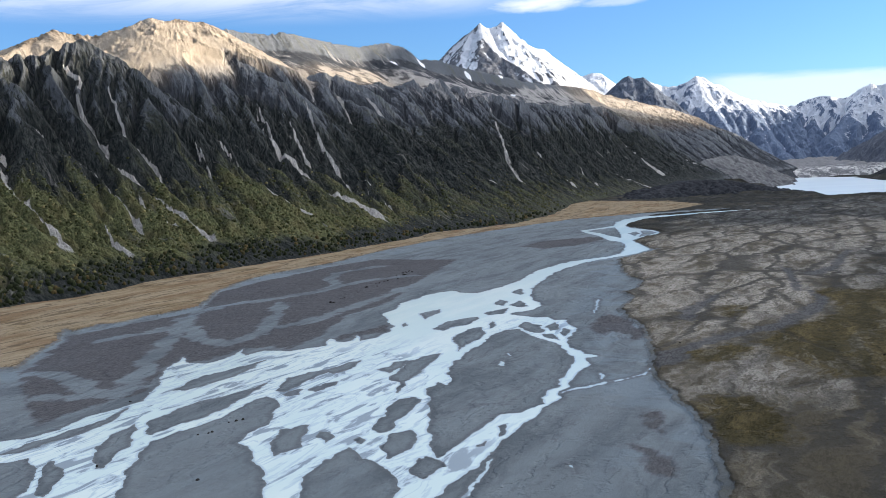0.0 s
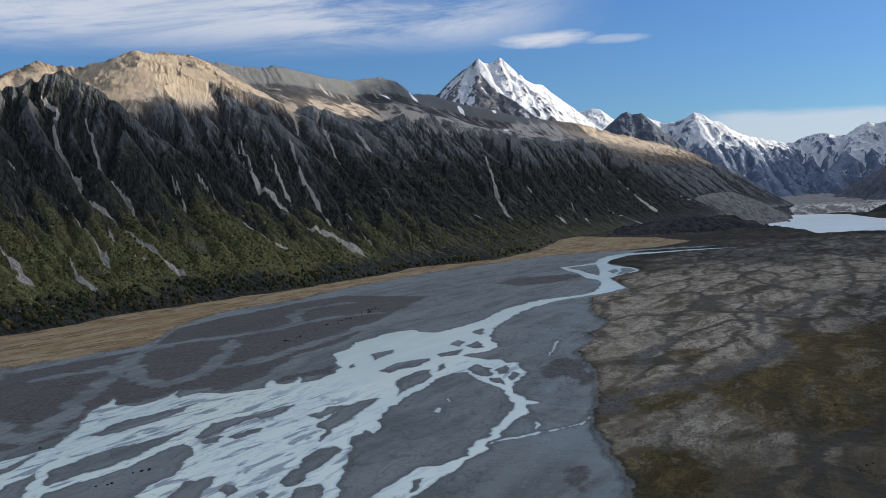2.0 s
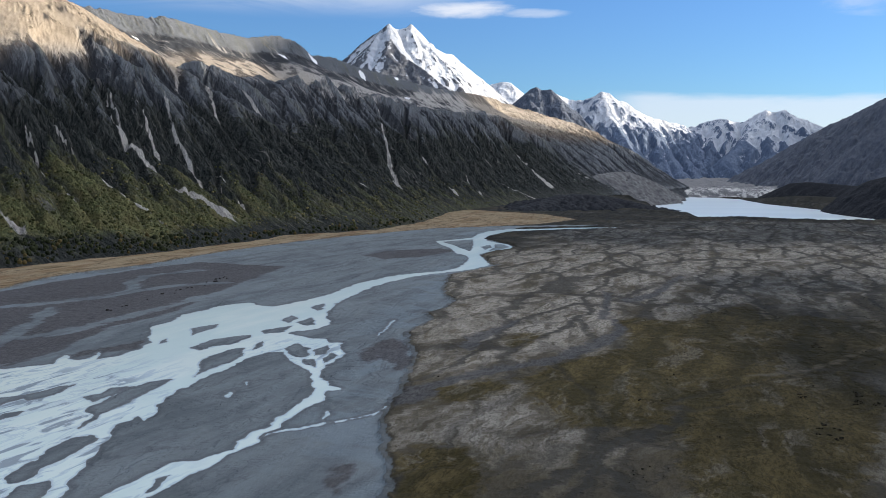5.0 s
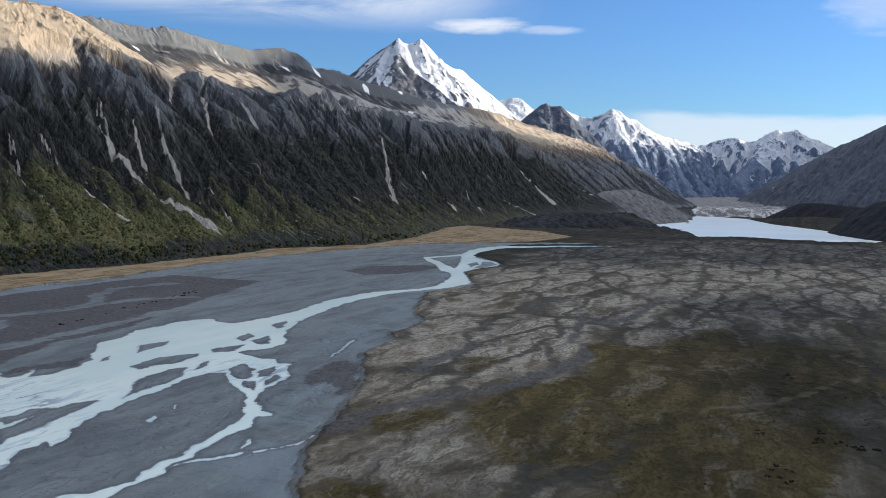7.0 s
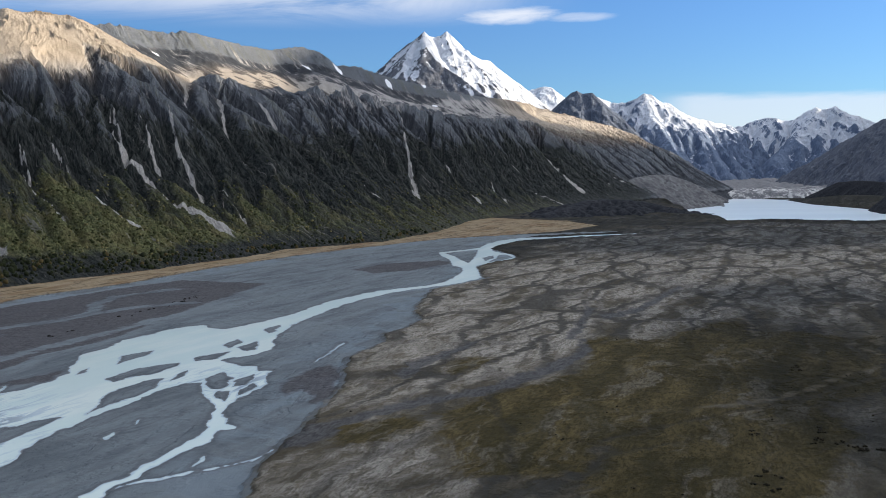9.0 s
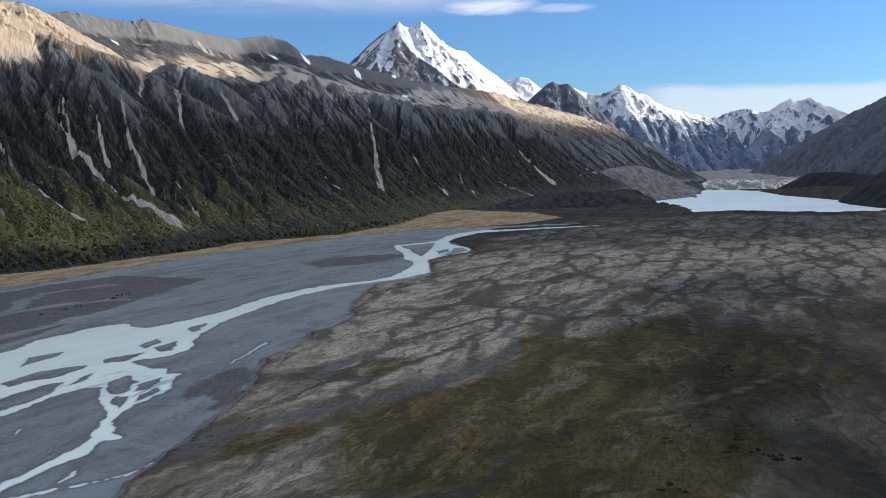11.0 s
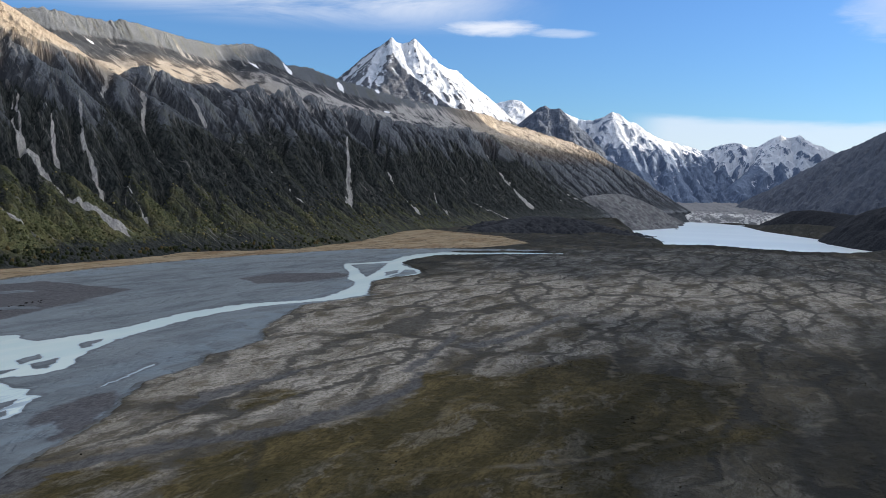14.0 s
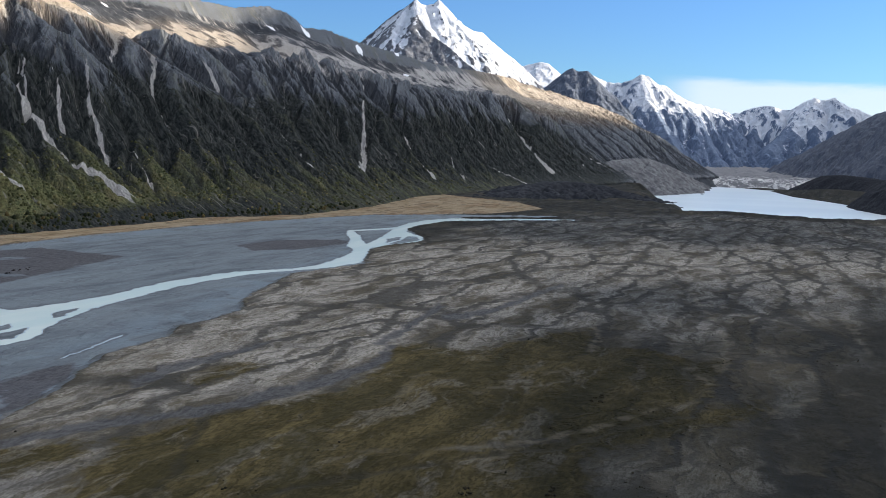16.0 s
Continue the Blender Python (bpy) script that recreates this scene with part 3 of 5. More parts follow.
BARS.append([(-40.6, 185.7), (-41.5, 192.3), (-39.8, 198.7), (-36.3, 202.4), (-33.6, 202.2), (-33.7, 194.2), (-34.2, 186.3), (-36.1, 182.3), (-38.1, 181.1)])
BARS.append([(-31.1, 191.4), (-31.2, 197.1), (-28.4, 196.1), (-26.4, 192.5), (-28.6, 188.3)])
BARS.append([(-78.8, 240.9), (-76.9, 254.7), (-70.8, 261.4), (-63.2, 270.4), (-58.7, 276.6), (-62.5, 261.8), (-68.5, 249.4), (-74.9, 240.5)])
BARS.append([(-10.9, 349.6), (-3.4, 358.8), (-2, 352), (-9, 337.2)])
BARS.append([(-5.7, 316.8), (0, 330), (11.7, 337.4), (12.8, 331.4), (7.6, 321.1), (-2.4, 312.2)])
BARS.append([(-17.8, 327.2), (-16.2, 332.5), (-14.9, 324.5), (-16.3, 321.5)])
BARS.append([(15.2, 345.4), (25.4, 353.9), (23.8, 341.5), (16.5, 339)])
BARS.append([(-48.3, 236.5), (-47.8, 250.2), (-42.8, 256.7), (-36.4, 258), (-38.2, 250.3), (-42.9, 242.9), (-45.1, 233.9)])
BARS.append([(-39.1, 256.3), (-31.1, 266.5), (-27.9, 269.7), (-28.6, 261.2), (-34.7, 253.2)])
BARS.append([(-21, 254.2), (-17.1, 264.1), (-12.3, 267.1), (-13.3, 259.4), (-18.1, 250.6)])
BARS.append([(-45.5, 229.6), (-44.3, 235.5), (-40.3, 236.8), (-41.2, 230.2)])
BARS.append([(-39.7, 235.6), (-33.7, 243.6), (-30.8, 245.1), (-32.8, 238.8), (-36.8, 232.5)])
BARS.append([(25.5, 314.2), (29.3, 322.1), (34.3, 313.9), (33.9, 299.2), (29.2, 301.7)])
BARS.append([(35.3, 310.7), (40.3, 317.2), (40.3, 304), (36, 301.7)])
BARS.append([(38.5, 297.6), (42.3, 306.6), (44, 302.5), (40.1, 290.1)])
BARS.append([(15, 320), (16.9, 326.2), (18, 317.4), (15.5, 309.6)])
BARS.append([(31.8, 296.7), (36.5, 296), (37.8, 285.2), (34.4, 289.1)])
BARS.append([(9.7, 187.6), (11.2, 195.3), (13.1, 196.4), (11.8, 189.6)])
BARS.append([(3.8, 179.1), (6.5, 183.6), (8.2, 186.2), (6.1, 180.2)])
BARS.append([(30.3, 397.5), (36, 406.6), (35.9, 391.5), (32.9, 387.2)])
BARS.append([(20.6, 365.6), (23.8, 376.6), (26.5, 370.3), (23.7, 359.5)])
BARS.append([(27, 361.7), (32, 372.2), (34.3, 357.7), (31.2, 352.9)])
BARS.append([(118.6, 708.3), (146.4, 732.7), (140.5, 684.1), (131.5, 633.8), (127.6, 653.6), (124.3, 684.7)])
BARS.append([(143.9, 667.6), (153.1, 684.9), (151.9, 664.8), (142.9, 643.8)])
BARS.append([(157.8, 688.6), (164.4, 686.2), (164.9, 665.3), (156.1, 648.7), (143.4, 634.4), (152.9, 659.5)])
BARS.append([(-14.3, 260.9), (-13.8, 264.4), (-10.6, 266.9), (-11.8, 261.3)])
BARS.append([(-102.1, 190.2), (-101.8, 194.8), (-95.6, 201.3), (-92.8, 207.5), (-87.2, 218.5), (-85.6, 225.5), (-84.8, 220.7), (-86.7, 209.7), (-89.7, 203.4), (-93.5, 198), (-97, 192.9)])
BARS.append([(-30.7, 165.5), (-28.4, 173.2), (-24.6, 180.7), (-23.5, 183.9), (-20.4, 180.8), (-19.2, 176.4), (-14.2, 169.6), (-11.1, 162.9), (-9.7, 159.2), (-12.2, 153.1), (-18.4, 142.7), (-25.7, 143.5), (-28.7, 156.5)])
BARS.append([(-9.7, 169), (-8.1, 173.8), (-5.2, 176.9), (-1.7, 169.6), (-4, 165.1), (-6.4, 162.3)])
BARS.append([(-72.7, 202.2), (-76, 211.8), (-72.9, 219.2), (-68.1, 228.5), (-61.8, 233.7), (-55.6, 241), (-51.6, 247.3), (-54.6, 236.6), (-56.1, 229.3), (-58.8, 221.5), (-64.4, 210), (-71, 201)])
BARS.append([(-68.5, 175.3), (-70.1, 194.2), (-62.9, 204.6), (-57.1, 214.6), (-53.7, 224.9), (-50.4, 231.1), (-44.8, 223.4), (-45.4, 214.7), (-44.5, 204.9), (-49.4, 192.3), (-44.8, 184.3), (-39.8, 173.1), (-37.6, 163.4), (-33.6, 144.4), (-30.2, 129.2), (-54.8, 131.8), (-60.2, 147.4), (-66.7, 167.1)])
BARS.append([(-80, 187.4), (-81.1, 193.4), (-80.9, 201.7), (-79.1, 210.4), (-74.9, 199.9), (-74.2, 192.4), (-74.6, 184.8), (-74, 178.4), (-75.4, 177.9)])
BARS.append([(-103.2, 178.2), (-98.9, 183.8), (-93.8, 187.5), (-87.7, 176.2), (-85.1, 166.4), (-83.9, 150.1), (-94.8, 151.4)])
BARS.append([(-87.6, 178.8), (-88.3, 184.9), (-81, 175.9), (-80.2, 171.9), (-80.1, 164), (-82.3, 165.5)])
BARS.append([(-62.3, 132.5), (-67.5, 154.5), (-65.2, 159.6), (-55.7, 131.9)])
STREAMS = []
STREAMS.append([(29, 219.4), (31.1, 223.3), (36.5, 226.9), (42.7, 229.5), (50.7, 233.7), (55.5, 239.1), (57.3, 243.8), (57.2, 242), (54.1, 235.7), (47.2, 230.2), (39.3, 226.1), (33.9, 222.4)])
STREAMS.append([(57.4, 333), (60.6, 349), (64.4, 366.2), (64.9, 363.4), (61.0, 346.5), (58.4, 334)])
STREAMS.append([(14.4, 253.4), (15.9, 258.6), (17.1, 260.6), (16.3, 255.2), (15.3, 251.9)])
STREAMS.append([(18.3, 266.2), (19.4, 270.6), (19.9, 269), (18.9, 264.7)])
STREAMS.append([(41.4, 237.1), (42.9, 240.5), (42.9, 235.2), (41.4, 230.8)])
STREAMS.append([(1.2, 152.3), (6.2, 168.5), (7.9, 174), (8.3, 172.5), (4.7, 160.9), (2.2, 152.2)])
STREAMS.append([(21.9, 167), (22.9, 165.2), (23.6, 162.6), (22.6, 164.6)])
BANK = [(140.6, 552.5), (101, 500.5), (98.4, 481.8), (92.8, 448.7), (91.7, 427.6), (93.9, 409.3), (87.1, 389.4), (78.6, 380), (79.2, 361.5), (67.6, 336.8), (67.8, 322.8), (68.4, 298.9), (66.8, 285.5), (64.1, 273.4), (61.2, 255.2), (57.6, 244.4), (56, 233.7), (55.5, 220.2), (55.3, 205.9), (56.1, 195.3), (55.2, 185.8), (54.3, 179), (47.6, 146.6), (44.5, 135.5), (41, 121.9)]
GRAVEL_LEFT = [(-142, 280), (-146.7, 310.2), (-148.1, 325.1), (-157.5, 350.8), (-150.2, 345), (-145.6, 357.5), (-135.3, 363.5), (-130.9, 373.4), (-121.7, 381.7), (-113.6, 395.2), (-118, 444.6), (-111.2, 486), (-101, 510.8), (-73.9, 549.3), (-44.5, 617.1), (-6.4, 683.9), (40.4, 748.6), (95.4, 812.7), (126.1, 845.3), (161.9, 862.1), (187, 876.4)]
RIBBONS = []
RIBBONS.append([(-93.4, 240.1), (-96.8, 267.2), (-100.7, 295), (-105.2, 334.8), (-109.1, 359.3), (-110.1, 384), (-99.3, 398.8), (-81.7, 412), (-63.1, 428), (-52.3, 449.2), (-39.4, 463.5), (-16, 474.1)])
RIBBONS.append([(-113.5, 366.5), (-91.7, 317), (-78.4, 303.7), (-70.5, 326.4), (-71.4, 357), (-76.3, 396.3)])
RIBBONS.append([(-133.8, 271.6), (-126.3, 270.7), (-112.5, 256.8), (-102.8, 243.4), (-94.5, 242.6)])
RIBBONS.append([(-132.3, 322.8), (-119.9, 333.7), (-109, 345.7)])
RIBBONS.append([(-54.7, 445.6), (-64.6, 480.4), (-60.2, 503.9), (-39.6, 526)])
RIBBONS.append([(-117.2, 240.9), (-104, 239.5), (-94.5, 242.6)])
RIBBONS.append([(-63.8, 334.2), (-50.4, 356.1), (-31.9, 396.1), (-18.9, 428.5)])
OLD = []
OLD.append([(-137.6, 272), (-140.2, 297.6), (-147.9, 337.9), (-132.5, 356.7), (-119.1, 374.2), (-111.1, 387.1), (-116.4, 444.3), (-102.8, 477.2), (-68.8, 539), (-43.6, 566.7), (8, 543.5), (-4.3, 490.8), (-16.7, 437.8), (-25.4, 382.5), (-41, 354.6), (-46.4, 310.6), (-54.5, 293.2), (-70.7, 297.2), (-78.5, 279.9), (-89.7, 273.6), (-87.4, 240.6), (-95.4, 227.9), (-104.2, 212)])
OLD.append([(54.6, 607.4), (77.9, 642.3), (112.9, 653.8), (122.6, 636.8), (92.4, 596), (68.1, 584.3)])
OLD.append([(-44.2, 299), (-33.8, 306.9), (-21.8, 315), (-22.8, 330.1), (-27.9, 323.2), (-38.7, 312.4)])
OLD.append([(50.9, 304.4), (57.6, 310.4), (57.4, 295.8), (51.7, 289.3)])
OLD.append([(64.4, 327.8), (67.2, 319.5), (66.7, 289.9), (62.6, 277.6), (62, 295.1)])
OLD.append([(45.6, 200.4), (50.4, 201.8), (48.7, 190.6), (44.8, 182.7), (43.5, 188.3)])
OLD.append([(36.9, 177.5), (41.8, 175.7), (43.4, 164.2), (41, 156.1), (37.2, 161.1), (36, 169.1)])
OLD.append([(52.5, 309.4), (56.3, 321.8), (62.9, 329.3), (66.3, 320.8), (67.5, 294.2), (65.2, 282.2), (60.2, 289.9)])
BARE = []
BARE.append([(54.9, 253.3), (65, 260.9), (75.9, 268.4), (84.6, 278), (93.9, 283), (100.4, 286), (110.4, 291.3), (118.3, 302.8), (128.6, 314.4), (140.3, 328.8), (145.9, 338.1), (151.3, 362.7), (153.3, 359.2), (151.7, 337.5), (144.8, 323.2), (132.8, 307.1), (122.4, 295.5), (114.7, 286.5), (100, 278.9), (84.7, 267.6), (76.3, 260.8), (66.7, 243.7), (59.4, 240.3)])
BARE.append([(84.3, 315.1), (91.6, 330.5), (101.7, 345.7), (112.9, 361.6), (114.5, 356.2), (103.2, 336.3), (93.2, 318), (86.1, 300.4)])
BARE.append([(146.2, 360), (157.9, 395.6), (170.3, 433.9), (171.6, 425.8), (158.8, 385.2), (150, 356.4)])
BARE.append([(170.3, 410.8), (191.6, 426.4), (208.7, 458.7), (232, 496.7), (231.6, 487.9), (204.9, 441.2), (187.6, 411.6), (170.1, 399.6)])
MOSS = []
MOSS.append([(110.7, 277.8), (121.5, 289), (134.3, 297), (147, 320.5), (151.6, 356.2), (163.8, 363.5), (177.2, 351.3), (193.3, 369.1), (221.3, 390.6), (215.9, 364.2), (237, 364), (248, 351.7), (261.5, 350.2), (221.9, 280.5), (191.9, 274.2), (173.7, 267.4), (150.1, 249.4), (130.2, 234.2), (115.9, 224.4), (111, 214.9), (110.8, 235.9), (109.5, 253.1)])
MOSS.append([(99.4, 312), (104.5, 327.5), (114.6, 335.1), (116.1, 327.9), (109.2, 316.4), (101.6, 307.3)])
MOSS.append([(65.4, 257), (76.3, 260.8), (90.5, 264.5), (93, 252.2), (84.9, 244.2), (72.2, 239.2)])
MOSS.append([(117.7, 208.3), (127.7, 223.4), (148.8, 236.6), (159.9, 231.7), (148.8, 218.2), (133.7, 206.4)])
MOSS.append([(94.3, 248.3), (96.3, 266.9), (107.1, 280.2), (122.6, 293.3), (140.3, 308.4), (151.9, 342.4), (174.9, 352.8), (210.8, 384.1), (223.2, 390.9), (218, 358), (183.9, 306.6), (163.1, 271.3), (149.1, 262.6), (130.6, 250.3), (126.4, 218.2), (98.4, 217.3)])
MOSS.append([(239.4, 352.5), (232.2, 323.2), (221.4, 304.3), (226.8, 294.2), (251.7, 306.9), (249.4, 295.9), (218.9, 275), (194.9, 265.4), (189.3, 269)])
MOSS.append([(136.7, 248.3), (162.9, 263.7), (197.5, 272.9), (192.3, 238.5), (141.9, 169.8), (122.5, 167.8), (109.4, 175.3)])
MOSS.append([(58.1, 203.4), (64.7, 209.1), (74.6, 206.3), (76.1, 190.9), (70.0, 171.8), (53.4, 170.8)])
RIVER_RIGHT = [(322.2, 904.1), (265.8, 874.7), (229.5, 865.2), (197.3, 845.9), (169.4, 796.2), (156.1, 741.2), (162.6, 708.9), (169.6, 668.7), (145.6, 629.2), (134.2, 607.2), (133.2, 548)]
PALE = []
PALE.append([(72.5, 276.9), (80, 350), (100.2, 489.5), (157.1, 621.7), (225.4, 672.1), (290.9, 620.5), (302.9, 504.9), (230.2, 389.5), (191.2, 369.3), (159.6, 363.9), (139.7, 325.5), (100.7, 292.3)])
PALE.append([(63.3, 212.1), (69.9, 252), (93.3, 261.7), (105.4, 253.4), (104.7, 208.8)])
PALE.append([(240, 380), (330, 430), (520, 640), (640, 900), (480, 980), (330, 900), (230, 800), (190, 690), (250, 600)])
TRAILS = []
TRAILS.append([(291.2, 487.5), (278, 417.6), (269.4, 380.4), (253.8, 340.4), (233, 305.3), (209, 286.9), (190.2, 272.3), (161.8, 262.6), (149.1, 262.6), (136.4, 250.6)])
TRAILS.append([(343.6, 454), (330, 411.5), (311.1, 360.7)])
TRAILS.append([(243.7, 284.7), (251.1, 296.1), (263.8, 307.9), (284.3, 316.8)])
TRAILS.append([(243.1, 337.8), (249.2, 348.1), (254.5, 349.5), (249.5, 335.6), (242.4, 327.4), (243.1, 337.8)])
TRAILS.append([(227.9, 407.7), (223.3, 376.3), (216, 357.8)])
TRAILS.append([(174.3, 305.8), (185.8, 315.6), (203.7, 333.6)])
TRAILS.append([(148.3, 288), (155.5, 304.1), (162.9, 329.3)])
TRAILS.append([(173.4, 256.7), (187.7, 272.9), (209.3, 287.9)])
RUTS = []
RUTS.append([(110.1, 285.1), (111.3, 262.6), (112.1, 246.1), (109.3, 228.5), (109.7, 218.1), (110.6, 208.3)])
RUTS.append([(148.8, 236.6), (135.1, 233.8), (126.5, 223.5), (117.6, 207.7)])
RUTS.append([(229, 293.1), (208.3, 281.8), (188.2, 266), (170.7, 259.7), (145.4, 247.6), (129.8, 238.2)])
RUTS.append([(319.4, 493), (280, 415.6), (253, 362.3), (240.1, 330.5), (233, 305.3)])
RUTS.append([(280, 415.6), (272.2, 373.4), (269.1, 355.9)])
RUTS.append([(246.7, 290.7), (235, 271.9), (228.7, 255.5)])
RUTS.append([(283.2, 469.8), (271.9, 414.4)])
RUTS.append([(257.2, 465), (250.4, 400), (255.7, 390.3)])
RUTS.append([(219.1, 473.4), (218.5, 406.2)])
SHORE = [(665.6, 2067.8), (789, 2308.7), (913.2, 2458.6), (978.8, 2414.3), (1120, 2367.4), (1153.2, 2334.8), (1056.6, 2150.5), (1057.9, 2000.6), (1088.6, 1903.2), (1041.2, 1659.3), (1020.1, 1499.9), (1047.4, 1347.3)]
RIM = [(426.8, 1218.8), (476.4, 1108.5), (448.5, 1002.2), (501.6, 1025.2), (537.7, 1002.1), (583.1, 963.4), (648.2, 967.9), (745.2, 1055.7), (862.7, 1144.9)]
FOOT = [(-212.1, 420.9), (-208, 428.7), (-179.7, 461.1), (-164.4, 502.6), (-141.6, 536.7), (-115.4, 575.9), (-83.9, 613.1), (-48.9, 664.7), (-8.3, 754.6), (16.3, 776.2), (69.9, 823.3), (110.6, 903.3), (152.5, 1040), (171, 1122.5)]
GULLIES = []
GULLIES.append([(12, 161), (-12, 124), (-18, 103), (-23, 79), (-27, 59), (-34, 40), (5, 1, 40, 161, 1)])
GULLIES.append([(51, 180), (50, 158), (56, 139), (58, 124), (50, 99), (46, 81), (39, 61), (2.5, 1, 61, 180, 1)])
GULLIES.append([(129, 245), (127, 224), (116, 216), (110, 202), (99, 176), (94, 158), (81, 140), (77, 121), (78, 103), (75, 83), (75, 68), (74, 48), (71, 33), (4, 1, 33, 245, 1)])
GULLIES.append([(141, 213), (133, 190), (118, 164), (115, 146), (114, 130), (102, 109), (95, 91), (2.5, 1, 91, 213, 1)])
GULLIES.append([(64, 93), (56, 76), (55, 63), (58, 52), (4, 1, 52, 93, 1)])
GULLIES.append([(13, 63), (7, 47), (4, 33), (2, 1, 33, 63, 1)])
GULLIES.append([(72, 234), (85, 231), (82, 212), (69, 179), (63, 154), (55, 136), (2, 0.25, 136, 234, 1)])
GULLIES.append([(201, 271), (188, 246), (196, 238), (3, 0.6, 238, 271, 1)])
GULLIES.append([(196, 217), (193, 200), (181, 175), (172, 150), (170, 138), (158, 123), (146, 99), (142, 78), (138, 59), (2.5, 1, 59, 123, 1)])
GULLIES.append([(334, 219), (304, 191), (279, 163), (254, 122), (3, 0.6, 122, 191, 1)])
GULLIES.append([(194, 141), (185, 110), (187, 92), (183, 72), (180, 52), (180, 36), (3, 1, 36, 141, 1)])
GULLIES.append([(298, 244), (280, 208), (254, 162), (228, 117), (221, 84), (2, 0.15, 84, 150, 1)])
GULLIES.append([(312, 204), (268, 156), (250, 120), (254, 108), (250, 86), (4.5, 0.8, 86, 175, 1)])
GULLIES.append([(325, 197), (306, 167), (303, 152), (282, 124), (272, 106), (3, 0.8, 106, 167, 1)])
GULLIES.append([(362, 188), (340, 162), (327, 143), (311, 122), (305, 106), (293, 85), (286, 71), (3.5, 0.7, 71, 162, 1)])
GULLIES.append([(253, 95), (249, 73), (254, 60), (261, 43), (258, 18), (6, 1, 18, 95, 1)])
GULLIES.append([(170, 145), (153, 119), (146, 105), (1.5, 0.6, 105, 145, 1)])
GULLIES.append([(324, 108), (315, 79), (307, 54), (300, 38), (2, 0.8, 38, 79, 1)])
GULLIES.append([(504, 249), (453, 198), (424, 170), (405, 147), (385, 113), (373, 84), (5, 0.8, 147, 249, -1)])
GULLIES.append([(451, 245), (396, 194), (382, 169), (369, 141), (5, 0.7, 194, 245, -1)])
GULLIES.append([(597, 280), (586, 250), (573, 222), (531, 174), (499, 133), (4, 0.7, 222, 280, 1)])
GULLIES.append([(395, 134), (385, 113), (381, 100), (3, 0.5, 100, 134, 1)])
GULLIES.append([(614, 206), (564, 129), (537, 80), (511, 42), (3, 0.9, 42, 129, 1)])
GULLIES.append([(1010, 308), (908, 244), (841, 198), (775, 154), (716, 113), (641, 65), (6, 0.9, 65, 244, 1)])
GULLIES.append([(942, 261), (908, 202), (876, 152), (849, 111), (811, 65), (3, 0.9, 65, 152, 1)])
GULLIES.append([(1119, 274), (1051, 209), (954, 129), (928, 102), (892, 61), (4, 0.6, 61, 102, 1)])
GULLIES.append([(1444, 281), (1418, 238), (1366, 187), (1316, 139), (1269, 101), (1233, 61), (12, 1, 61, 238, 1)])
GULLIES.append([(991, 95), (1033, 67), (1070, 30), (3, 0.7, 30, 95, 1)])
GULLIES.append([(1723, 272), (1605, 177), (1558, 123), (1572, 75), (5, 0.8, 75, 177, 1)])
GULLIES.append([(1483, 178), (1472, 136), (1456, 81), (5, 0.8, 81, 178, 1)])
GULLIES.append([(1893, 267), (1793, 177), (1715, 106), (5, 0.7, 106, 177, 1)])
GULLIES.append([(807, 324), (758, 282), (703, 228), (640, 180), (4, 0.3, 180, 324, 1)])
GULLIES.append([(838, 304), (766, 221), (748, 187), (699, 138), (4, 0.3, 138, 304, 1)])
GULLIES.append([(1316, 267), (1231, 196), (1135, 125), (4, 0.3, 125, 267, 1)])
# a low brown hump before the tan ridge, in the range's own axes (s, b, z)
HUMP = [(252, 262, 158), (270, 264, 167), (276, 252, 160), (276, 236, 146), (279, 214, 128)]
# the brow of the dark face beyond the second knob
BROW = [(662, 265, 155), (726, 285, 173), (767, 283, 174), (808, 280, 178), (870, 272, 170)]

# ---- the valley floor: one sheet, fine in the river, coarse to the horizon ----
def floor_grid():
    near = 100.0 * np.exp(np.arange(0, 560) * 0.0047)
    rows = np.concatenate([[-4500.0, -1500, -800, -500, -300, -200, -100, -40, 0, 30, 55, 75, 88], near, np.linspace(near[-1] * 1.05, 4700, 12)])
    u = np.linspace(0, 1, 900)
    # columns crowd into the river's band
    dens = 1.0 + 2.2 * np.exp(-(((u - 0.34) / 0.17) ** 2))
    c = np.concatenate([[0], np.cumsum((dens[1:] + dens[:-1]) / 2)])
    u = np.interp(np.linspace(0, 1, 900), c / c[-1], u)
    yy = np.clip(rows, 90, 1500)
    lo, hi = -0.57 * yy - 45, 0.56 * yy + 150
    X = lo[:, None] + u[None] * (hi - lo)[:, None]
    left = np.stack([np.full(len(rows), -4800.0), np.full(len(rows), -2500.0), lo - 500, lo - 120], 1)
    right = np.stack([hi + 120, hi + 500, np.full(len(rows), 3000.0), np.full(len(rows), 4800.0)], 1)
    X = np.concatenate([left, X, right], 1)
    return X, np.repeat(rows[:, None], X.shape[1], 1)


GX, GY = floor_grid()
WOB_X = GX + 1.6 * fbm(GX / 7, GY / 7, 4, 3) + 0.35 * fbm(GX / 1.3, GY / 1.3, 2, 31)
WOB_Y = GY + 2.4 * fbm(GX / 7, GY / 7, 4, 13) + 0.5 * fbm(GX / 1.3, GY / 1.3, 2, 41)


def most(polys, far=20.0, x=None, y=None):
    out = np.full(GX.shape, -far)
    for p in polys:
        out = np.maximum(out, inside(p, WOB_X if x is None else x, WOB_Y if y is None else y, far))
    return out


water = most([BRAIDS + BRAIDS_END, RIVER])
water = np.minimum(water, -most(BARS))
water = np.maximum(water, most(STREAMS) - 0.05)
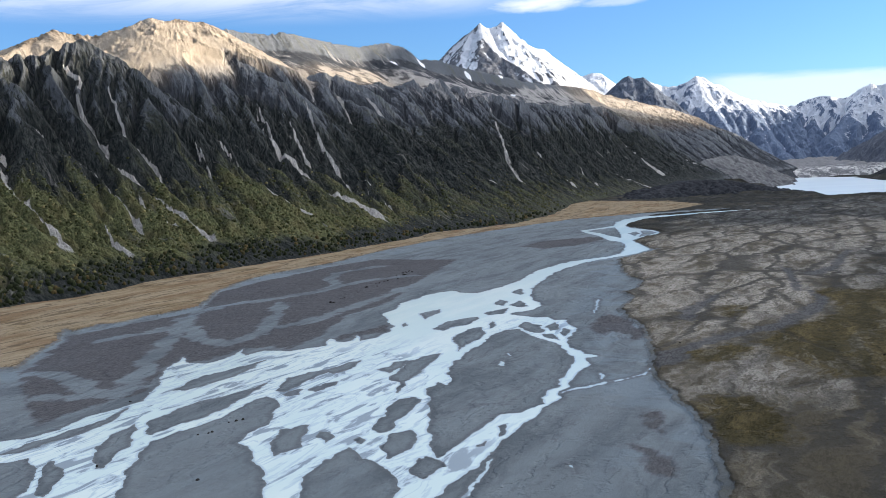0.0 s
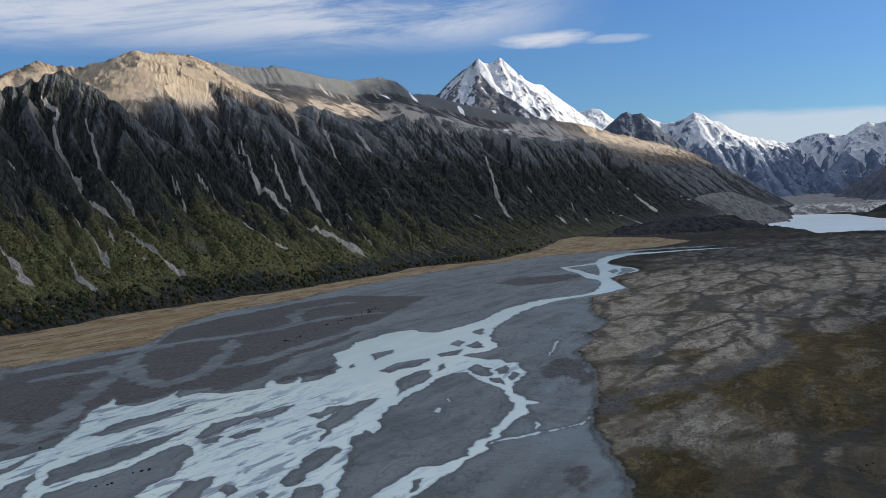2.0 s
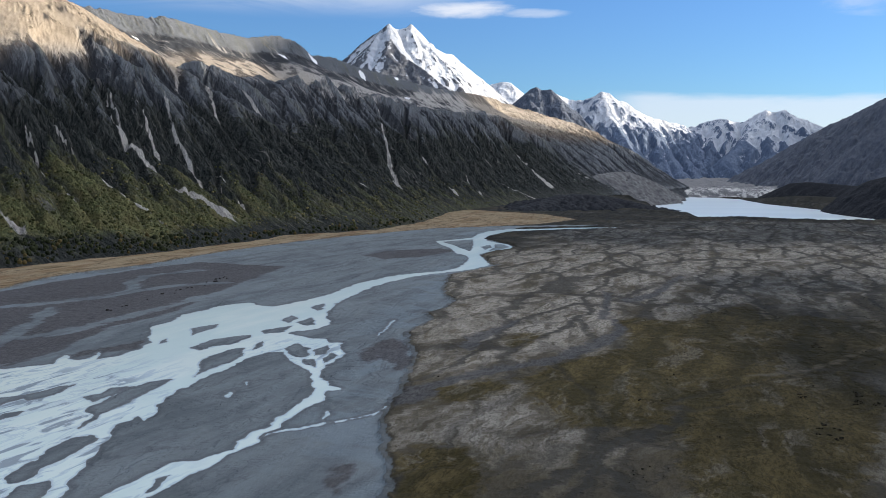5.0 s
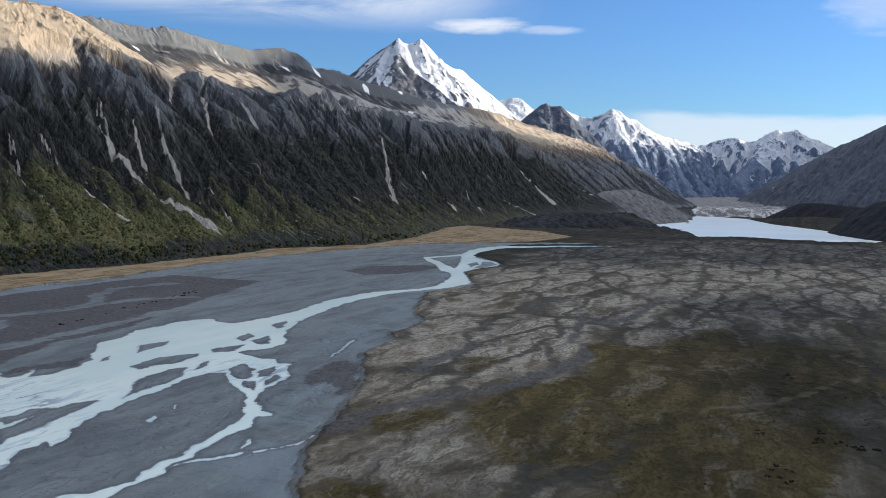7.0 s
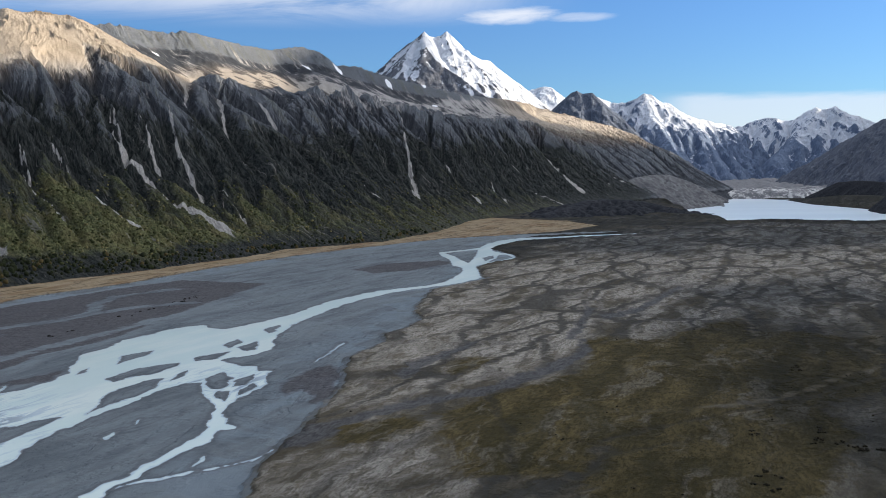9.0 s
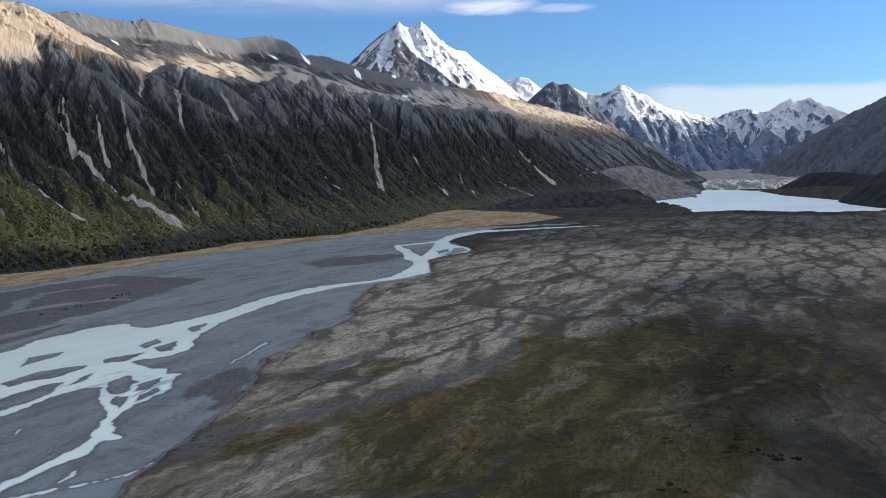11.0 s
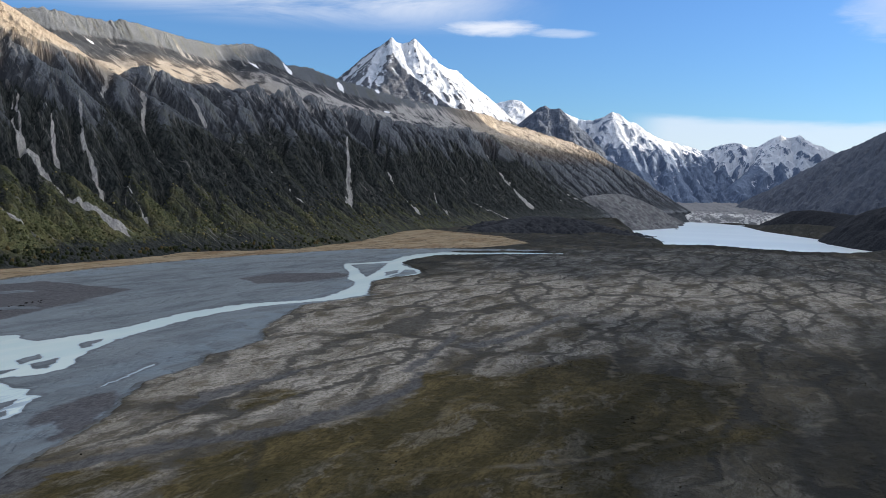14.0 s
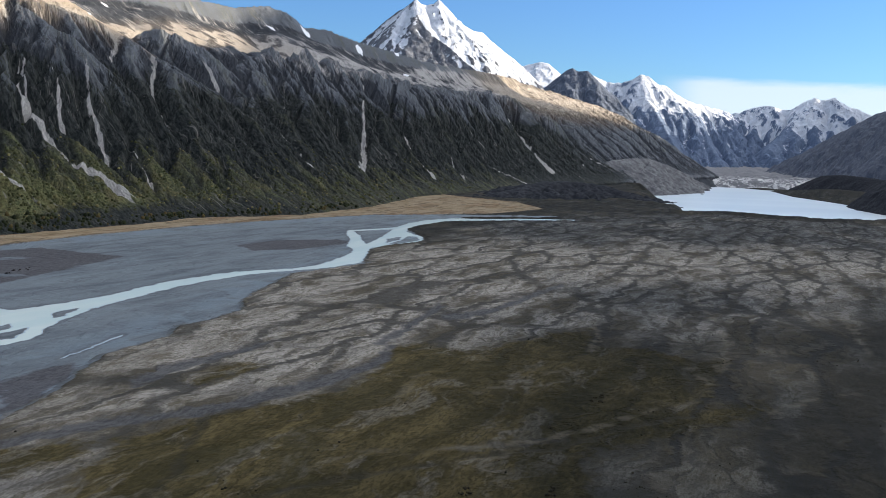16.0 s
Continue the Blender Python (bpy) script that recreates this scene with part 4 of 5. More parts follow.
bed = RIVER_RIGHT + BANK + [(60, 60), (120, -400), (-500, -400), (-420, 300)] + GRAVEL_LEFT
gravel = most([bed], 40)
old = most(OLD)


def beside(line, x, y):
    """Distance to an open line on the flats."""
    d = np.full(x.shape, 1e9)
    for (ax, ay), (bx, by) in zip(line, line[1:]):
        dx, dy = bx - ax, by - ay
        t = np.clip(((x - ax) * dx + (y - ay) * dy) / (dx * dx + dy * dy), 0, 1)
        d = np.minimum(d, np.hypot(x - ax - t * dx, y - ay - t * dy))
    return d


for line in RIBBONS:
    old = np.minimum(old, beside(line, WOB_X + 2 * fbm(GX / 12, GY / 12, 3, 55), WOB_Y) - 3.2 - 2.5 * fbm(GX / 16, GY / 16, 3, 56))
bare = np.maximum(most(BARE), -20)
moss = most(MOSS, 30)
# straw-coloured grass between the gravel and the foot of the range
strip = [(-460, 240)] + GRAVEL_LEFT + [(235, 900), (300, 985), (285, 1080), (200, 1180), (120, 1260), (-600, 700), (-700, 240)]
gold = most([strip], 40)
# dark ground cover far up the valley; painted darkening on right and foreground
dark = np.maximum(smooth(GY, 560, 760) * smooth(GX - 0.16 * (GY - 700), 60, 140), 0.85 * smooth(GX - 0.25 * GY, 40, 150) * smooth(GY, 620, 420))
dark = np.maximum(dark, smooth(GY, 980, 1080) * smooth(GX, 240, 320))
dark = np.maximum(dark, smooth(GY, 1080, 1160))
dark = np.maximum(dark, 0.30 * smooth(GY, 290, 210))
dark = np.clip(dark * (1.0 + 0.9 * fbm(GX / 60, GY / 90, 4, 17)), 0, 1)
pale = smooth(most(PALE, 40), -25, 15)
trail = np.full(GX.shape, -9.0)
for line in TRAILS:
    trail = np.maximum(trail, 1.3 + 2.6 * fbm(GX / 9, GY / 9, 3, 57) - beside(line, WOB_X, WOB_Y))
rut = np.full(GX.shape, -9.0)
for line in RUTS:
    rut = np.maximum(rut, 1.2 + 1.6 * fbm(GX / 9, GY / 9, 3, 58) - beside(line, WOB_X, WOB_Y))
basin_edge = SHORE + [(1500, 1300), (1400, 900)] + RIM[::-1] + [(560, 1500)]
basin = inside(basin_edge, GX, GY, 300)
lip = 2.4 * np.exp(-((basin + 6) / 12) ** 2) * smooth(GY, 700, 950)
relief = 0.5 * fbm(GX / 30, GY / 30, 4, 5) + 0.16 * fbm(GX / 4, GY / 4, 3, 6)
land = 0.9 * smooth(-gravel, -1.0, 0.8) * (1 + relief) + 0.10 * np.clip(relief, -0.3, 1) - 0.25 * smooth(bare, -1, 1) - 0.3 * smooth(rut, -0.5, 1)
drop = smooth(basin, 0, 45) * -45
GZ = land + lip + drop + smooth(GY, 620, 1000) * 1.6 * np.abs(fbm(GX / 18, GY / 26, 4, 8)) * (gold < 0)
shore_slope = np.clip(-water * 0.12, -0.35, 0.10)
GZ = np.where(water > -3, np.minimum(GZ, 0) * 0 + shore_slope + np.where(water < -0.8, 0.04 * relief, 0), GZ)
GZ = np.where((GY > 1400) & (basin < 0), GZ - 0.012 * (GY - 1400), GZ)
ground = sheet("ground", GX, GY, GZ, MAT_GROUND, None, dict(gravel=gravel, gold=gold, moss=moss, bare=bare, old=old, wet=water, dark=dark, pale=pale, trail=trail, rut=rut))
tagged(ground, "valley floor of grey gravel, brown moss flats and straw-coloured grass", "ground", kind="structure")

near_water = np.maximum.reduce([water[:-1, :-1], water[1:, :-1], water[:-1, 1:], water[1:, 1:]]) > -0.6
shoal = np.clip(0.9 * np.exp(-((GX - 33) ** 2 + (GY - 308) ** 2) / 22**2) + smooth(GY, 330, 260) * smooth(GX + 0.20 * GY, 70, 30), 0, 1)
river = sheet("river", GX, GY, 0 * GZ + 0.004 * fbm(GX / 3, GY / 3, 2, 51), MAT_WATER, near_water, dict(depth=water, shoal=shoal))
tagged(river, "milky pale blue braided glacial river", "river", kind="structure")


def lake():
    bm = bmesh.new()
    vs = [bm.verts.new((x, y, -27)) for x, y in [(380, 1080), (420, 950), (700, 900), (1500, 900), (1600, 1500), (1500, 2300), (1300, 2700), (800, 2700), (600, 2200), (480, 1700)]]
    bm.faces.new(vs)
    me = bpy.data.meshes.new("lake")
    bm.to_mesh(me)
    me.materials.append(MAT_LAKE)
    return tagged(new("lake", me), "still pale milky blue glacial lake", "lake", kind="structure")


def lake_material():
    m, k = material("lake water")
    pos = k.add("ShaderNodeNewGeometry").outputs["Position"]
    band = k.noise(k.stretch(pos, (0.4, 1, 1)), 0.006, 4, 0.5)
    colour = k.mix(k.ramp(band, 0.35, 0.65), (0.50, 0.555, 0.56), (0.57, 0.62, 0.61))
    k.surface(colour, 0.28, k.bump(k.noise(pos, 0.25, 4, 0.6), 0.08, 0.5), IOR=1.33, Specular_IOR_Level=0.35)
    return m


MAT_LAKE = lake_material()
lake()


# ---- the west range, in its own axes: s along the foot, b up the slope ----
ORG, ALONG, UP = np.array([-164.4, 502.6]), np.array([0.508, 0.8614]), np.array([-0.8614, 0.508])


def local(line):
    return [(float((np.array(p[:2]) - ORG) @ ALONG), float((np.array(p[:2]) - ORG) @ UP), float(p[2])) for p in line]


def empty(name, at=(0, 0, 0)):
    ob = new(name)
    ob.location = at
    return ob


def blur(a, wide):
    """Two passes of a running mean along both axes."""
    for _ in range(2):
        for axis in (0, 1):
            a = np.moveaxis(a, axis, 0)
            padded = np.concatenate([np.repeat(a[:1], wide + 1, 0), a, np.repeat(a[-1:], wide, 0)])
            c = np.cumsum(padded, 0)
            a = np.moveaxis((c[2 * wide + 1 :] - c[: -2 * wide - 1]) / (2 * wide + 1), 0, axis)
    return a


def runoff(z):
    """How many cells drain through each cell, from the top row down."""
    flow = np.ones(z.shape)
    cols = np.arange(z.shape[1])
    for j in range(z.shape[0] - 1, 0, -1):
        below = z[j - 1]
        left, right = np.concatenate([[1e9], below[:-1]]), np.concatenate([below[1:], [1e9]])
        step = np.argmin(np.stack([below, left, right]), 0)
        np.add.at(flow[j - 1], cols + np.array([0, -1, 1])[step], flow[j])
    return flow


def erode(z, ds, db, soft, passes, strength, talus):
    """Running water and falling stone cut a branching drainage into a face that falls towards the first row."""
    cols = np.arange(z.shape[1])
    area = (ds * db[:, None]) * np.ones(z.shape)
    for n in range(passes):
        flow = area * runoff(z) if n % 3 == 0 else flow
        for j in range(1, z.shape[0]):
            low = z[j - 1]
            left, right = np.concatenate([[1e9], low[:-1]]), np.concatenate([low[1:], [1e9]])
            turn = np.argmin(np.stack([low, left, right]), 0)
            to = np.clip(cols + np.array([0, -1, 1])[turn], 0, len(cols) - 1)
            far = np.where(turn == 0, db[j], np.hypot(ds, db[j]))
            f = strength * soft[j] * np.sqrt(np.minimum(flow[j], 1000.0)) / far
            z[j] = np.where(low[to] < z[j], (z[j] + f * low[to]) / (1 + f), z[j])
        limit = np.minimum(np.concatenate([z[:, :1] + 1e9, z[:, :-1]], 1), np.concatenate([z[:, 1:], z[:, -1:] + 1e9], 1)) + talus * ds
        z = np.where(soft > 0.05, np.minimum(z, limit), z)
    return z, flow


def gully_lines():
    """The traced gullies, drawn out to the foot, and plain ones in the wide gaps between them."""
    rng = random.Random(17)
    out = []
    for *line, (width, pale, lo, hi, wide_end) in GULLIES:
        (a0, b0), (a1, b1) = line[-2], line[-1]
        lean = max(-0.2, min(0.6, (a0 - a1) / max(b0 - b1, 1.0)))
        out.append((line + [(a1 - lean * (b1 + 20), -20)], width, pale, lo, hi, wide_end))
    for k in range(26):
        s0 = -250 + 98 * k + rng.uniform(-25, 25)
        top = rng.uniform(170, 270)
        at = lambda b: s0 + 0.42 * b
        if min(abs(np.interp(110, [q[1] for q in l[::-1]], [q[0] for q in l[::-1]]) - at(110)) for l, *_ in out) > 34:
            out.append(([(at(b) + rng.uniform(-7, 7), b) for b in (top, 0.72 * top, 0.45 * top, 0.2 * top, -20)], 2.0, rng.uniform(0.3, 0.7), 40, top, 1))
    return out


def west_range():
    step, s = [], -280.0
    while s < 2420:
        step.append(s)
        s += 1.05 + 0.0016 * max(s, 0)
    b = np.concatenate([np.arange(-70, 345, 1.3), np.arange(345, 720, 4.5)])
    C, B = np.meshgrid(np.array(step), b)
    # the fall line leans along the valley, and so does the grid
    S = C + np.interp(C, [200, 500], [0.04, 0.20]) * np.clip(B, 0, 110) + 0.38 * np.clip(B - 110, 0, 220)
    feet = local([(x, y, 0) for x, y in FOOT])
    foot = np.interp(S, [p[0] for p in feet] + [1105, 2080, 2300], [p[1] for p in feet] + [30, 10, 0])
    foot = foot + 5 * fbm(S / 55, 0 * S + 3.3, 3, 20)
    lines = {k: local(v) for k, v in dict(a=RIDGE_A, b=RIDGE_B, c=RIDGE_C, d=SPUR_D, e=SPUR_E, f=SPUR_F, g=SPUR_G, h=SPUR_H).items()}
    lines["i"], lines["j"] = HUMP, BROW
    sw = C + 7 * fbm(S / 60, B / 60, 4, 21) + 2.5 * fbm(S / 15, B / 15, 3, 22)
    bw = B + 6 * fbm(S / 40, B / 40, 3, 19)
    rise = B - foot
    up = np.maximum(rise, 0)
    crest = {k: along(line, S, B, dict(a=0.74, b=0.46, c=0.66, g=0.72, d=0.85, e=0.85, f=0.85, h=0.85, i=0.8, j=0.8)[k]) for k, line in lines.items()}
    bench = np.maximum(crest["b"] - 16, along(lines["b"], S, B, 0.95)) - 1.3 * np.maximum(245 - B, 0)
    top = np.maximum.reduce([crest["a"], bench, crest["c"], crest["g"], crest["d"], crest["e"], crest["f"], crest["h"], crest["i"], crest["j"]])
    cap = np.maximum.reduce([along(lines["a"], S, B, 0.60), crest["b"] - 16, along(lines["c"], S, B, 0.50), along(lines["d"], S, B, 0.50), along(lines["h"], S, B, 0.45), along(lines["j"], S, B, 0.45)])
    # spurs lie on a steep plane, gullies cut into it down to a gentler one
    floor_at = 0.44 * up + 0.0005 * np.minimum(up, 400) ** 2
    proud = np.interp(up, [0, 70, 110, 150, 200, 260, 700], [1, 4, 8, 17, 32, 42, 40])
    proud = proud * (1 + 0.7 * smooth(S, 450, 700))
    plane = floor_at + proud * (1.0 + 0.7 * fbm(S / 80, B / 90, 3, 23))
    z = np.minimum(plane, cap)
    z = np.maximum(z, np.minimum(top, floor_at + 1.6 * proud))
    wall = 0.84 + 0.30 * fbm(S / 38, B / 50, 3, 24)
    scree = np.zeros(S.shape)
    for line, width, pale, lo, hi, wide_end in gully_lines():
        end = line[0][1]
        wide_s = 70 + width
        near = (S > min(p[0] for p in line) - wide_s) & (S < max(p[0] for p in line) + wide_s) & (B > -30) & (B < end + 40)
        if not near.any():
            continue
        # measured across in the warped axes, so that the floors wind a little
        ss, bb = S[near] + 0.45 * (sw[near] - C[near]), B[near]
        d = np.full(ss.shape, 1e9)
        for (a0, b0), (a1, b1) in zip(line, line[1:]):
            t = np.clip(((ss - a0) * (a1 - a0) + (bb - b0) * (b1 - b0)) / ((a1 - a0) ** 2 + (b1 - b0) ** 2 + 1e-9), 0, 1)
            d = np.minimum(d, np.hypot(ss - a0 - t * (a1 - a0), bb - b0 - t * (b1 - b0)))
        head = 1.3 * np.maximum(bb - end, 0)
        z[near] = np.minimum(z[near], floor_at[near] + 3 + head + wall[near] * np.maximum(d - 0.4 * width, 0) * (1 + 0.004 * d))
        run = np.clip((bb - lo) / (hi - lo + 1), 0, 1)
        broad = width * (0.52 - 0.28 * wide_end * (2 * run - 1)) * (1 + 0.8 * fbm(ss / 9, bb / 22, 3, 35))
        band = smooth(bb, lo - 14, lo + 4) * smooth(bb, hi + 12, hi - 6)
        broken = 1.0 - 0.9 * smooth(run, 0.5, 0.9) * smooth(fbm(ss / 30, bb / 26, 3, 47), -0.1, 0.15)
        scree[near] = np.maximum(scree[near], pale * 1.4 * smooth(d / np.maximum(0.95 * broad, 0.5), 1.5, 0.3) * band * broken)
    z = np.maximum(z, np.minimum(top, floor_at + 1.6 * proud))
    # the broken brink between the dark face and the terrace behind it
    brink = np.interp(S, [150, 328, 450, 585, 700, 830, 951, 1150, 1300, 2400], [262, 268, 285, 335, 300, 275, 250, 250, 245, 240]) + 14 * fbm(S / 45, 0 * S + 7.7, 4, 23)
    teeth = np.clip(1.0 - 1.5 * ridged(S / 62, 0 * S + 5.1, 3, 24), 0, 1) * smooth(S, 620, 700) * smooth(S, 1700, 1400)
    z = z + 20 * teeth * np.exp(-(((bw - brink) / 22) ** 2))
    shelf = smooth(bw - brink, 6, 26) * smooth(S, 400, 480) * smooth(S, 1750, 1550)
    gate = smooth(rise, 4, 50)
    high = smooth(z, 150, 200)
    front = np.maximum.reduce([crest[k] for k in "defij"])
    behind = np.maximum(crest["a"], along(lines["b"], S, B, 0.5))
    knob = smooth(front - behind, -5, 6) * smooth(z, 90, 130)
    west = smooth(S, 520, 470)
    upper = np.clip(np.maximum(high, west * smooth(z, 120, 138) * smooth(B, 205, 240)) * (1 - knob), 0, 1)
    far_up = smooth(B, 380, 330)
    below = (along(lines["b"], S, B, 0.95) - along(lines["b"], S, B, 3.0)) / 2.05
    z = z + (1 - far_up) * (7 * smooth(below, 3, 26) * fbm(S / 55, B / 55, 4, 49) + 7 * smooth(below, 24, 4))
    z = z + gate * far_up * (1 - 0.75 * upper) * (5.0 * (0.42 - ridged(sw / 24, bw / 55, 3, 27)) + 3.0 * fbm(S / 12, B / 16, 4, 29))
    z, flow = erode(z, np.gradient(C[0]), np.gradient(b), gate * far_up * (1 - 0.95 * upper), 15, 0.030, 1.05)
    gully = blur(smooth(np.log(flow), 4.6, 7.6), 1)
    outcrop = smooth(fbm(S / 34, B / 34, 4, 39), -0.12, 0.16)
    crags = np.maximum(high * (0.15 + 0.85 * outcrop) * (1 - 0.75 * shelf * smooth(z, 242, 225)), 0.35 * knob)
    ledge = smooth(np.maximum.reduce([along(lines[k], S, B, 1.0) for k in "ab"]) - z, 30, 4)
    z = z + (1 - 0.25 * smooth(S, 450, 600) * smooth(B, 330, 380)) * crags * np.maximum(0.12 + 0.88 * ledge, 0.6 * knob) * (8 * (0.4 - ridged(S / 19, B / 19, 4, 33)))
    z = z + gate * (1 - 0.7 * upper) * (1 - 0.45 * smooth(S, 450, 700)) * (1.4 * (0.4 - ridged(S / 6.5, B / 9, 3, 34)) + 0.7 * fbm(S / 3.2, B / 3.6, 2, 30)) * (1 - 0.6 * smooth(scree, 0.2, 0.8))
    z = np.minimum(z, 0.95 * rise + 1.5)
    fan = np.where(rise < 40, np.maximum(z, 0.16 * (rise + 4)), z)
    z = np.where(rise < -2, -3.0 + np.where(S > 1150, 0.9, 0.2) * rise, fan)
    # low on ribs, high in hollows; drives the relief shading painted into the rock
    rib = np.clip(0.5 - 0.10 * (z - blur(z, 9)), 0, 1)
    # pale stone: the named gullies, the floors of the larger side gullies, and the high screes
    chance = np.clip(0.35 + 1.9 * fbm(S / 50, B / 120, 3, 36), 0, 1)
    scree = np.maximum(scree, 0.95 * gully * chance * smooth(rise, 40, 90) * smooth(z, 190, 150))
    tan = west * smooth(z, 132, 150) * smooth(B, 205, 250) * (1 - knob)
    terrace = shelf * smooth(B, 440, 395) * (0.45 + 0.55 * smooth(S, 1000, 850)) * smooth(z - along(lines["b"], S, B, 0.46), 3, -4) * (1 - 0.45 * outcrop) * (1 - tan)
    craggy = smooth(rib, 0.36, 0.08) * ledge
    scree = np.maximum(scree, np.maximum(1.1 * tan, 0.85 * terrace) * (1.2 - 0.25 * outcrop * ledge + 0.2 * fbm(S / 24, B / 24, 4, 37)) - 0.55 * craggy)
    scree = np.maximum(scree, 0.85 * smooth(S, 1350, 1600) * smooth(z, 120, 170) * (1 + 0.8 * fbm(S / 24, B / 24, 4, 37)) - 0.3 * craggy)
    # grey broken slopes above the brow
    scree = np.maximum(scree, 0.74 * far_up * smooth(z, 138, 172) * smooth(S, 600, 760) * (1 + 0.9 * fbm(S / 30, B / 30, 4, 48)) - 0.25 * craggy)
    back = (1 - far_up) * smooth(S, 470, 600)
    scree = np.maximum(scree, 0.36 * back * (1 + 0.9 * fbm(S / 40, B / 40, 5, 50)) - 0.2 * craggy)
    patchy = fbm(S / 45, B / 80, 4, 38)
    limit = np.interp(S, [-200, 0, 300, 700, 1000, 1150], [64, 58, 44, 32, 22, -30])
    green = smooth(z + 22 * patchy + 10 * (rib - 0.5), limit + 24, limit - 24) * (1 - 0.9 * smooth(z + 8 * patchy, 18, 5) * smooth(S, 480, 250))
    # more bright leaf at the near end stands in for a patch of sunlight
    green = green * (0.45 + 0.55 * smooth(S, 430, 130))
    scrub = np.maximum(smooth(z + 34 * patchy, 150, 85), 0.6 * knob * smooth(S, 330, 290)) * smooth(S, 1900, 1300)
    # tan stone; on terrace and far ridge the warm tint also paints in sunlight
    tint = np.clip(tan + 0.8 * smooth(S, 1350, 1600) * smooth(z, 105, 150) + 0.8 * terrace * smooth(S, 950, 800) , 0, 1)
    X = ORG[0] + S * ALONG[0] + B * UP[0]
    Y = ORG[1] + S * ALONG[1] + B * UP[1]
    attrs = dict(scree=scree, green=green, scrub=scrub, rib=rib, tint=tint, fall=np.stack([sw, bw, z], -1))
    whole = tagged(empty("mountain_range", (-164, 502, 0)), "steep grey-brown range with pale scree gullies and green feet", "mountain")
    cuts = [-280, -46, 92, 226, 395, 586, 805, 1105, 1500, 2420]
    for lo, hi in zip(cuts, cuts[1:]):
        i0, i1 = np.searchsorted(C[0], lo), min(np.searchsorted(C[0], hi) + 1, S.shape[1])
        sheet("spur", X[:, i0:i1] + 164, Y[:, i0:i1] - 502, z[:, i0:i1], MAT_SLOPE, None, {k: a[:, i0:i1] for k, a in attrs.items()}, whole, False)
    return S, B, X, Y, z, green, scree, rise


WEST = west_range()


# ---- single mountains and moraines, each from its ridge lines ----
def massif(name, ridges, step, mat, label, category, base=-30.0, rough=1.0, snow=None, grow=0.0, wave=90.0, seed=0, sideways=False):
    """ridges: pairs of a crest line and its flanks' slope. step: the grid's size in metres."""
    pts = np.array([p for line, _ in ridges for p in line])
    reach = max((max(p[2] for p in line) - base) / slope for line, slope in ridges)
    mid = pts[:, :2].mean(0)
    out = mid / np.linalg.norm(mid)
    side = np.array([out[1], -out[0]])
    rel = pts[:, :2] - mid
    a = np.arange((rel @ side).min() - reach * 0.55, (rel @ side).max() + reach * 0.55, step)
    d = np.arange((rel @ out).min() - reach * 0.95, (rel @ out).max() + reach * 0.10 + grow, step)
    A, D = np.meshgrid(a, d)
    X, Y = mid[0] + A * side[0] + D * out[0], mid[1] + A * side[1] + D * out[1]
    far_off = np.hypot(X, Y)
    wx = X + 0.22 * wave * fbm(X / wave, Y / wave, 4, seed + 60)
    wy = Y + 0.22 * wave * fbm(X / wave, Y / wave, 4, seed + 70)
    crisp = np.maximum.reduce([along(line, X, Y, slope) for line, slope in ridges])
    bent = np.maximum.reduce([along(line, wx, wy, slope) for line, slope in ridges])
    top = np.maximum.reduce([along(line, X, Y, 3.0) for line, slope in ridges])
    hold = smooth(crisp - top, 0.25 * wave, 1.2 * wave)
    z = crisp * (1 - hold) + bent * hold
    flank = (crisp - top) / 3.0
    r1, r2 = ridged(wx / wave, wy / wave, 2, seed + 80), ridged(wx / wave * 2.7, wy / wave * 2.7, 4, seed + 85)
    z = z - rough * hold * (0.24 * wave * (r1 - 0.25) + 0.13 * wave * (r2 - 0.3))
    z = z + rough * wave * (0.06 + 0.05 * hold) * (0.3 - ridged(X / wave * 3.1, Y / wave * 3.1, 4, seed + 90))
    for depth, wide in ((0.14, 3), (0.10, 1), (0.07, 1)):
        cut = smooth(np.log1p(runoff(z.T).T if sideways else runoff(z)) / 8.0, 0.30, 0.85)
        z = z - rough * wave * depth * smooth(crisp - top, 2, 0.5 * wave) * (blur(cut, wide) + 0.5 * blur(cut, 1))
    chute = blur(z, 4) - z
    z = np.maximum(z, base)
    attrs = {}
    if snow is not None:
        gy, gx = np.gradient(z, step)
        steep = np.hypot(gx, gy)
        east = (gx * side[0] + gy * out[0]) / np.maximum(steep, 0.05)
        attrs["snow"] = snow(X, Y, z, steep, -east) + 0.16 * (r1 - 0.32) + 0.16 * (r2 - 0.35) + np.clip(chute / (0.05 * wave), -1, 1) * 0.16
    keep = np.maximum.reduce([z[:-1, :-1], z[1:, :-1], z[:-1, 1:], z[1:, 1:]]) > base + 0.01
    keep &= far_off[:-1, :-1] < 4930
    if snow is None:
        return tagged(sheet(name, X, Y, z, mat, keep, attrs), label, category)
    whole = tagged(empty(name), label, category)
    white = blur(attrs["snow"], 7)[:-1, :-1] > 0.52
    if (keep & white).any():
        sheet("snowfield", X, Y, z, mat, keep & white, attrs, whole, False)
        sheet("rock_face", X, Y, z, mat, keep & ~white, attrs, whole, False)
    else:
        cut = X.shape[1] // 2
        for lo, hi in ((0, cut + 1), (cut, X.shape[1])):
            sheet("spur", X[:, lo:hi], Y[:, lo:hi], z[:, lo:hi], mat, keep[:, lo : hi - 1], {k: v[:, lo:hi] for k, v in attrs.items()}, whole, False)
    return whole


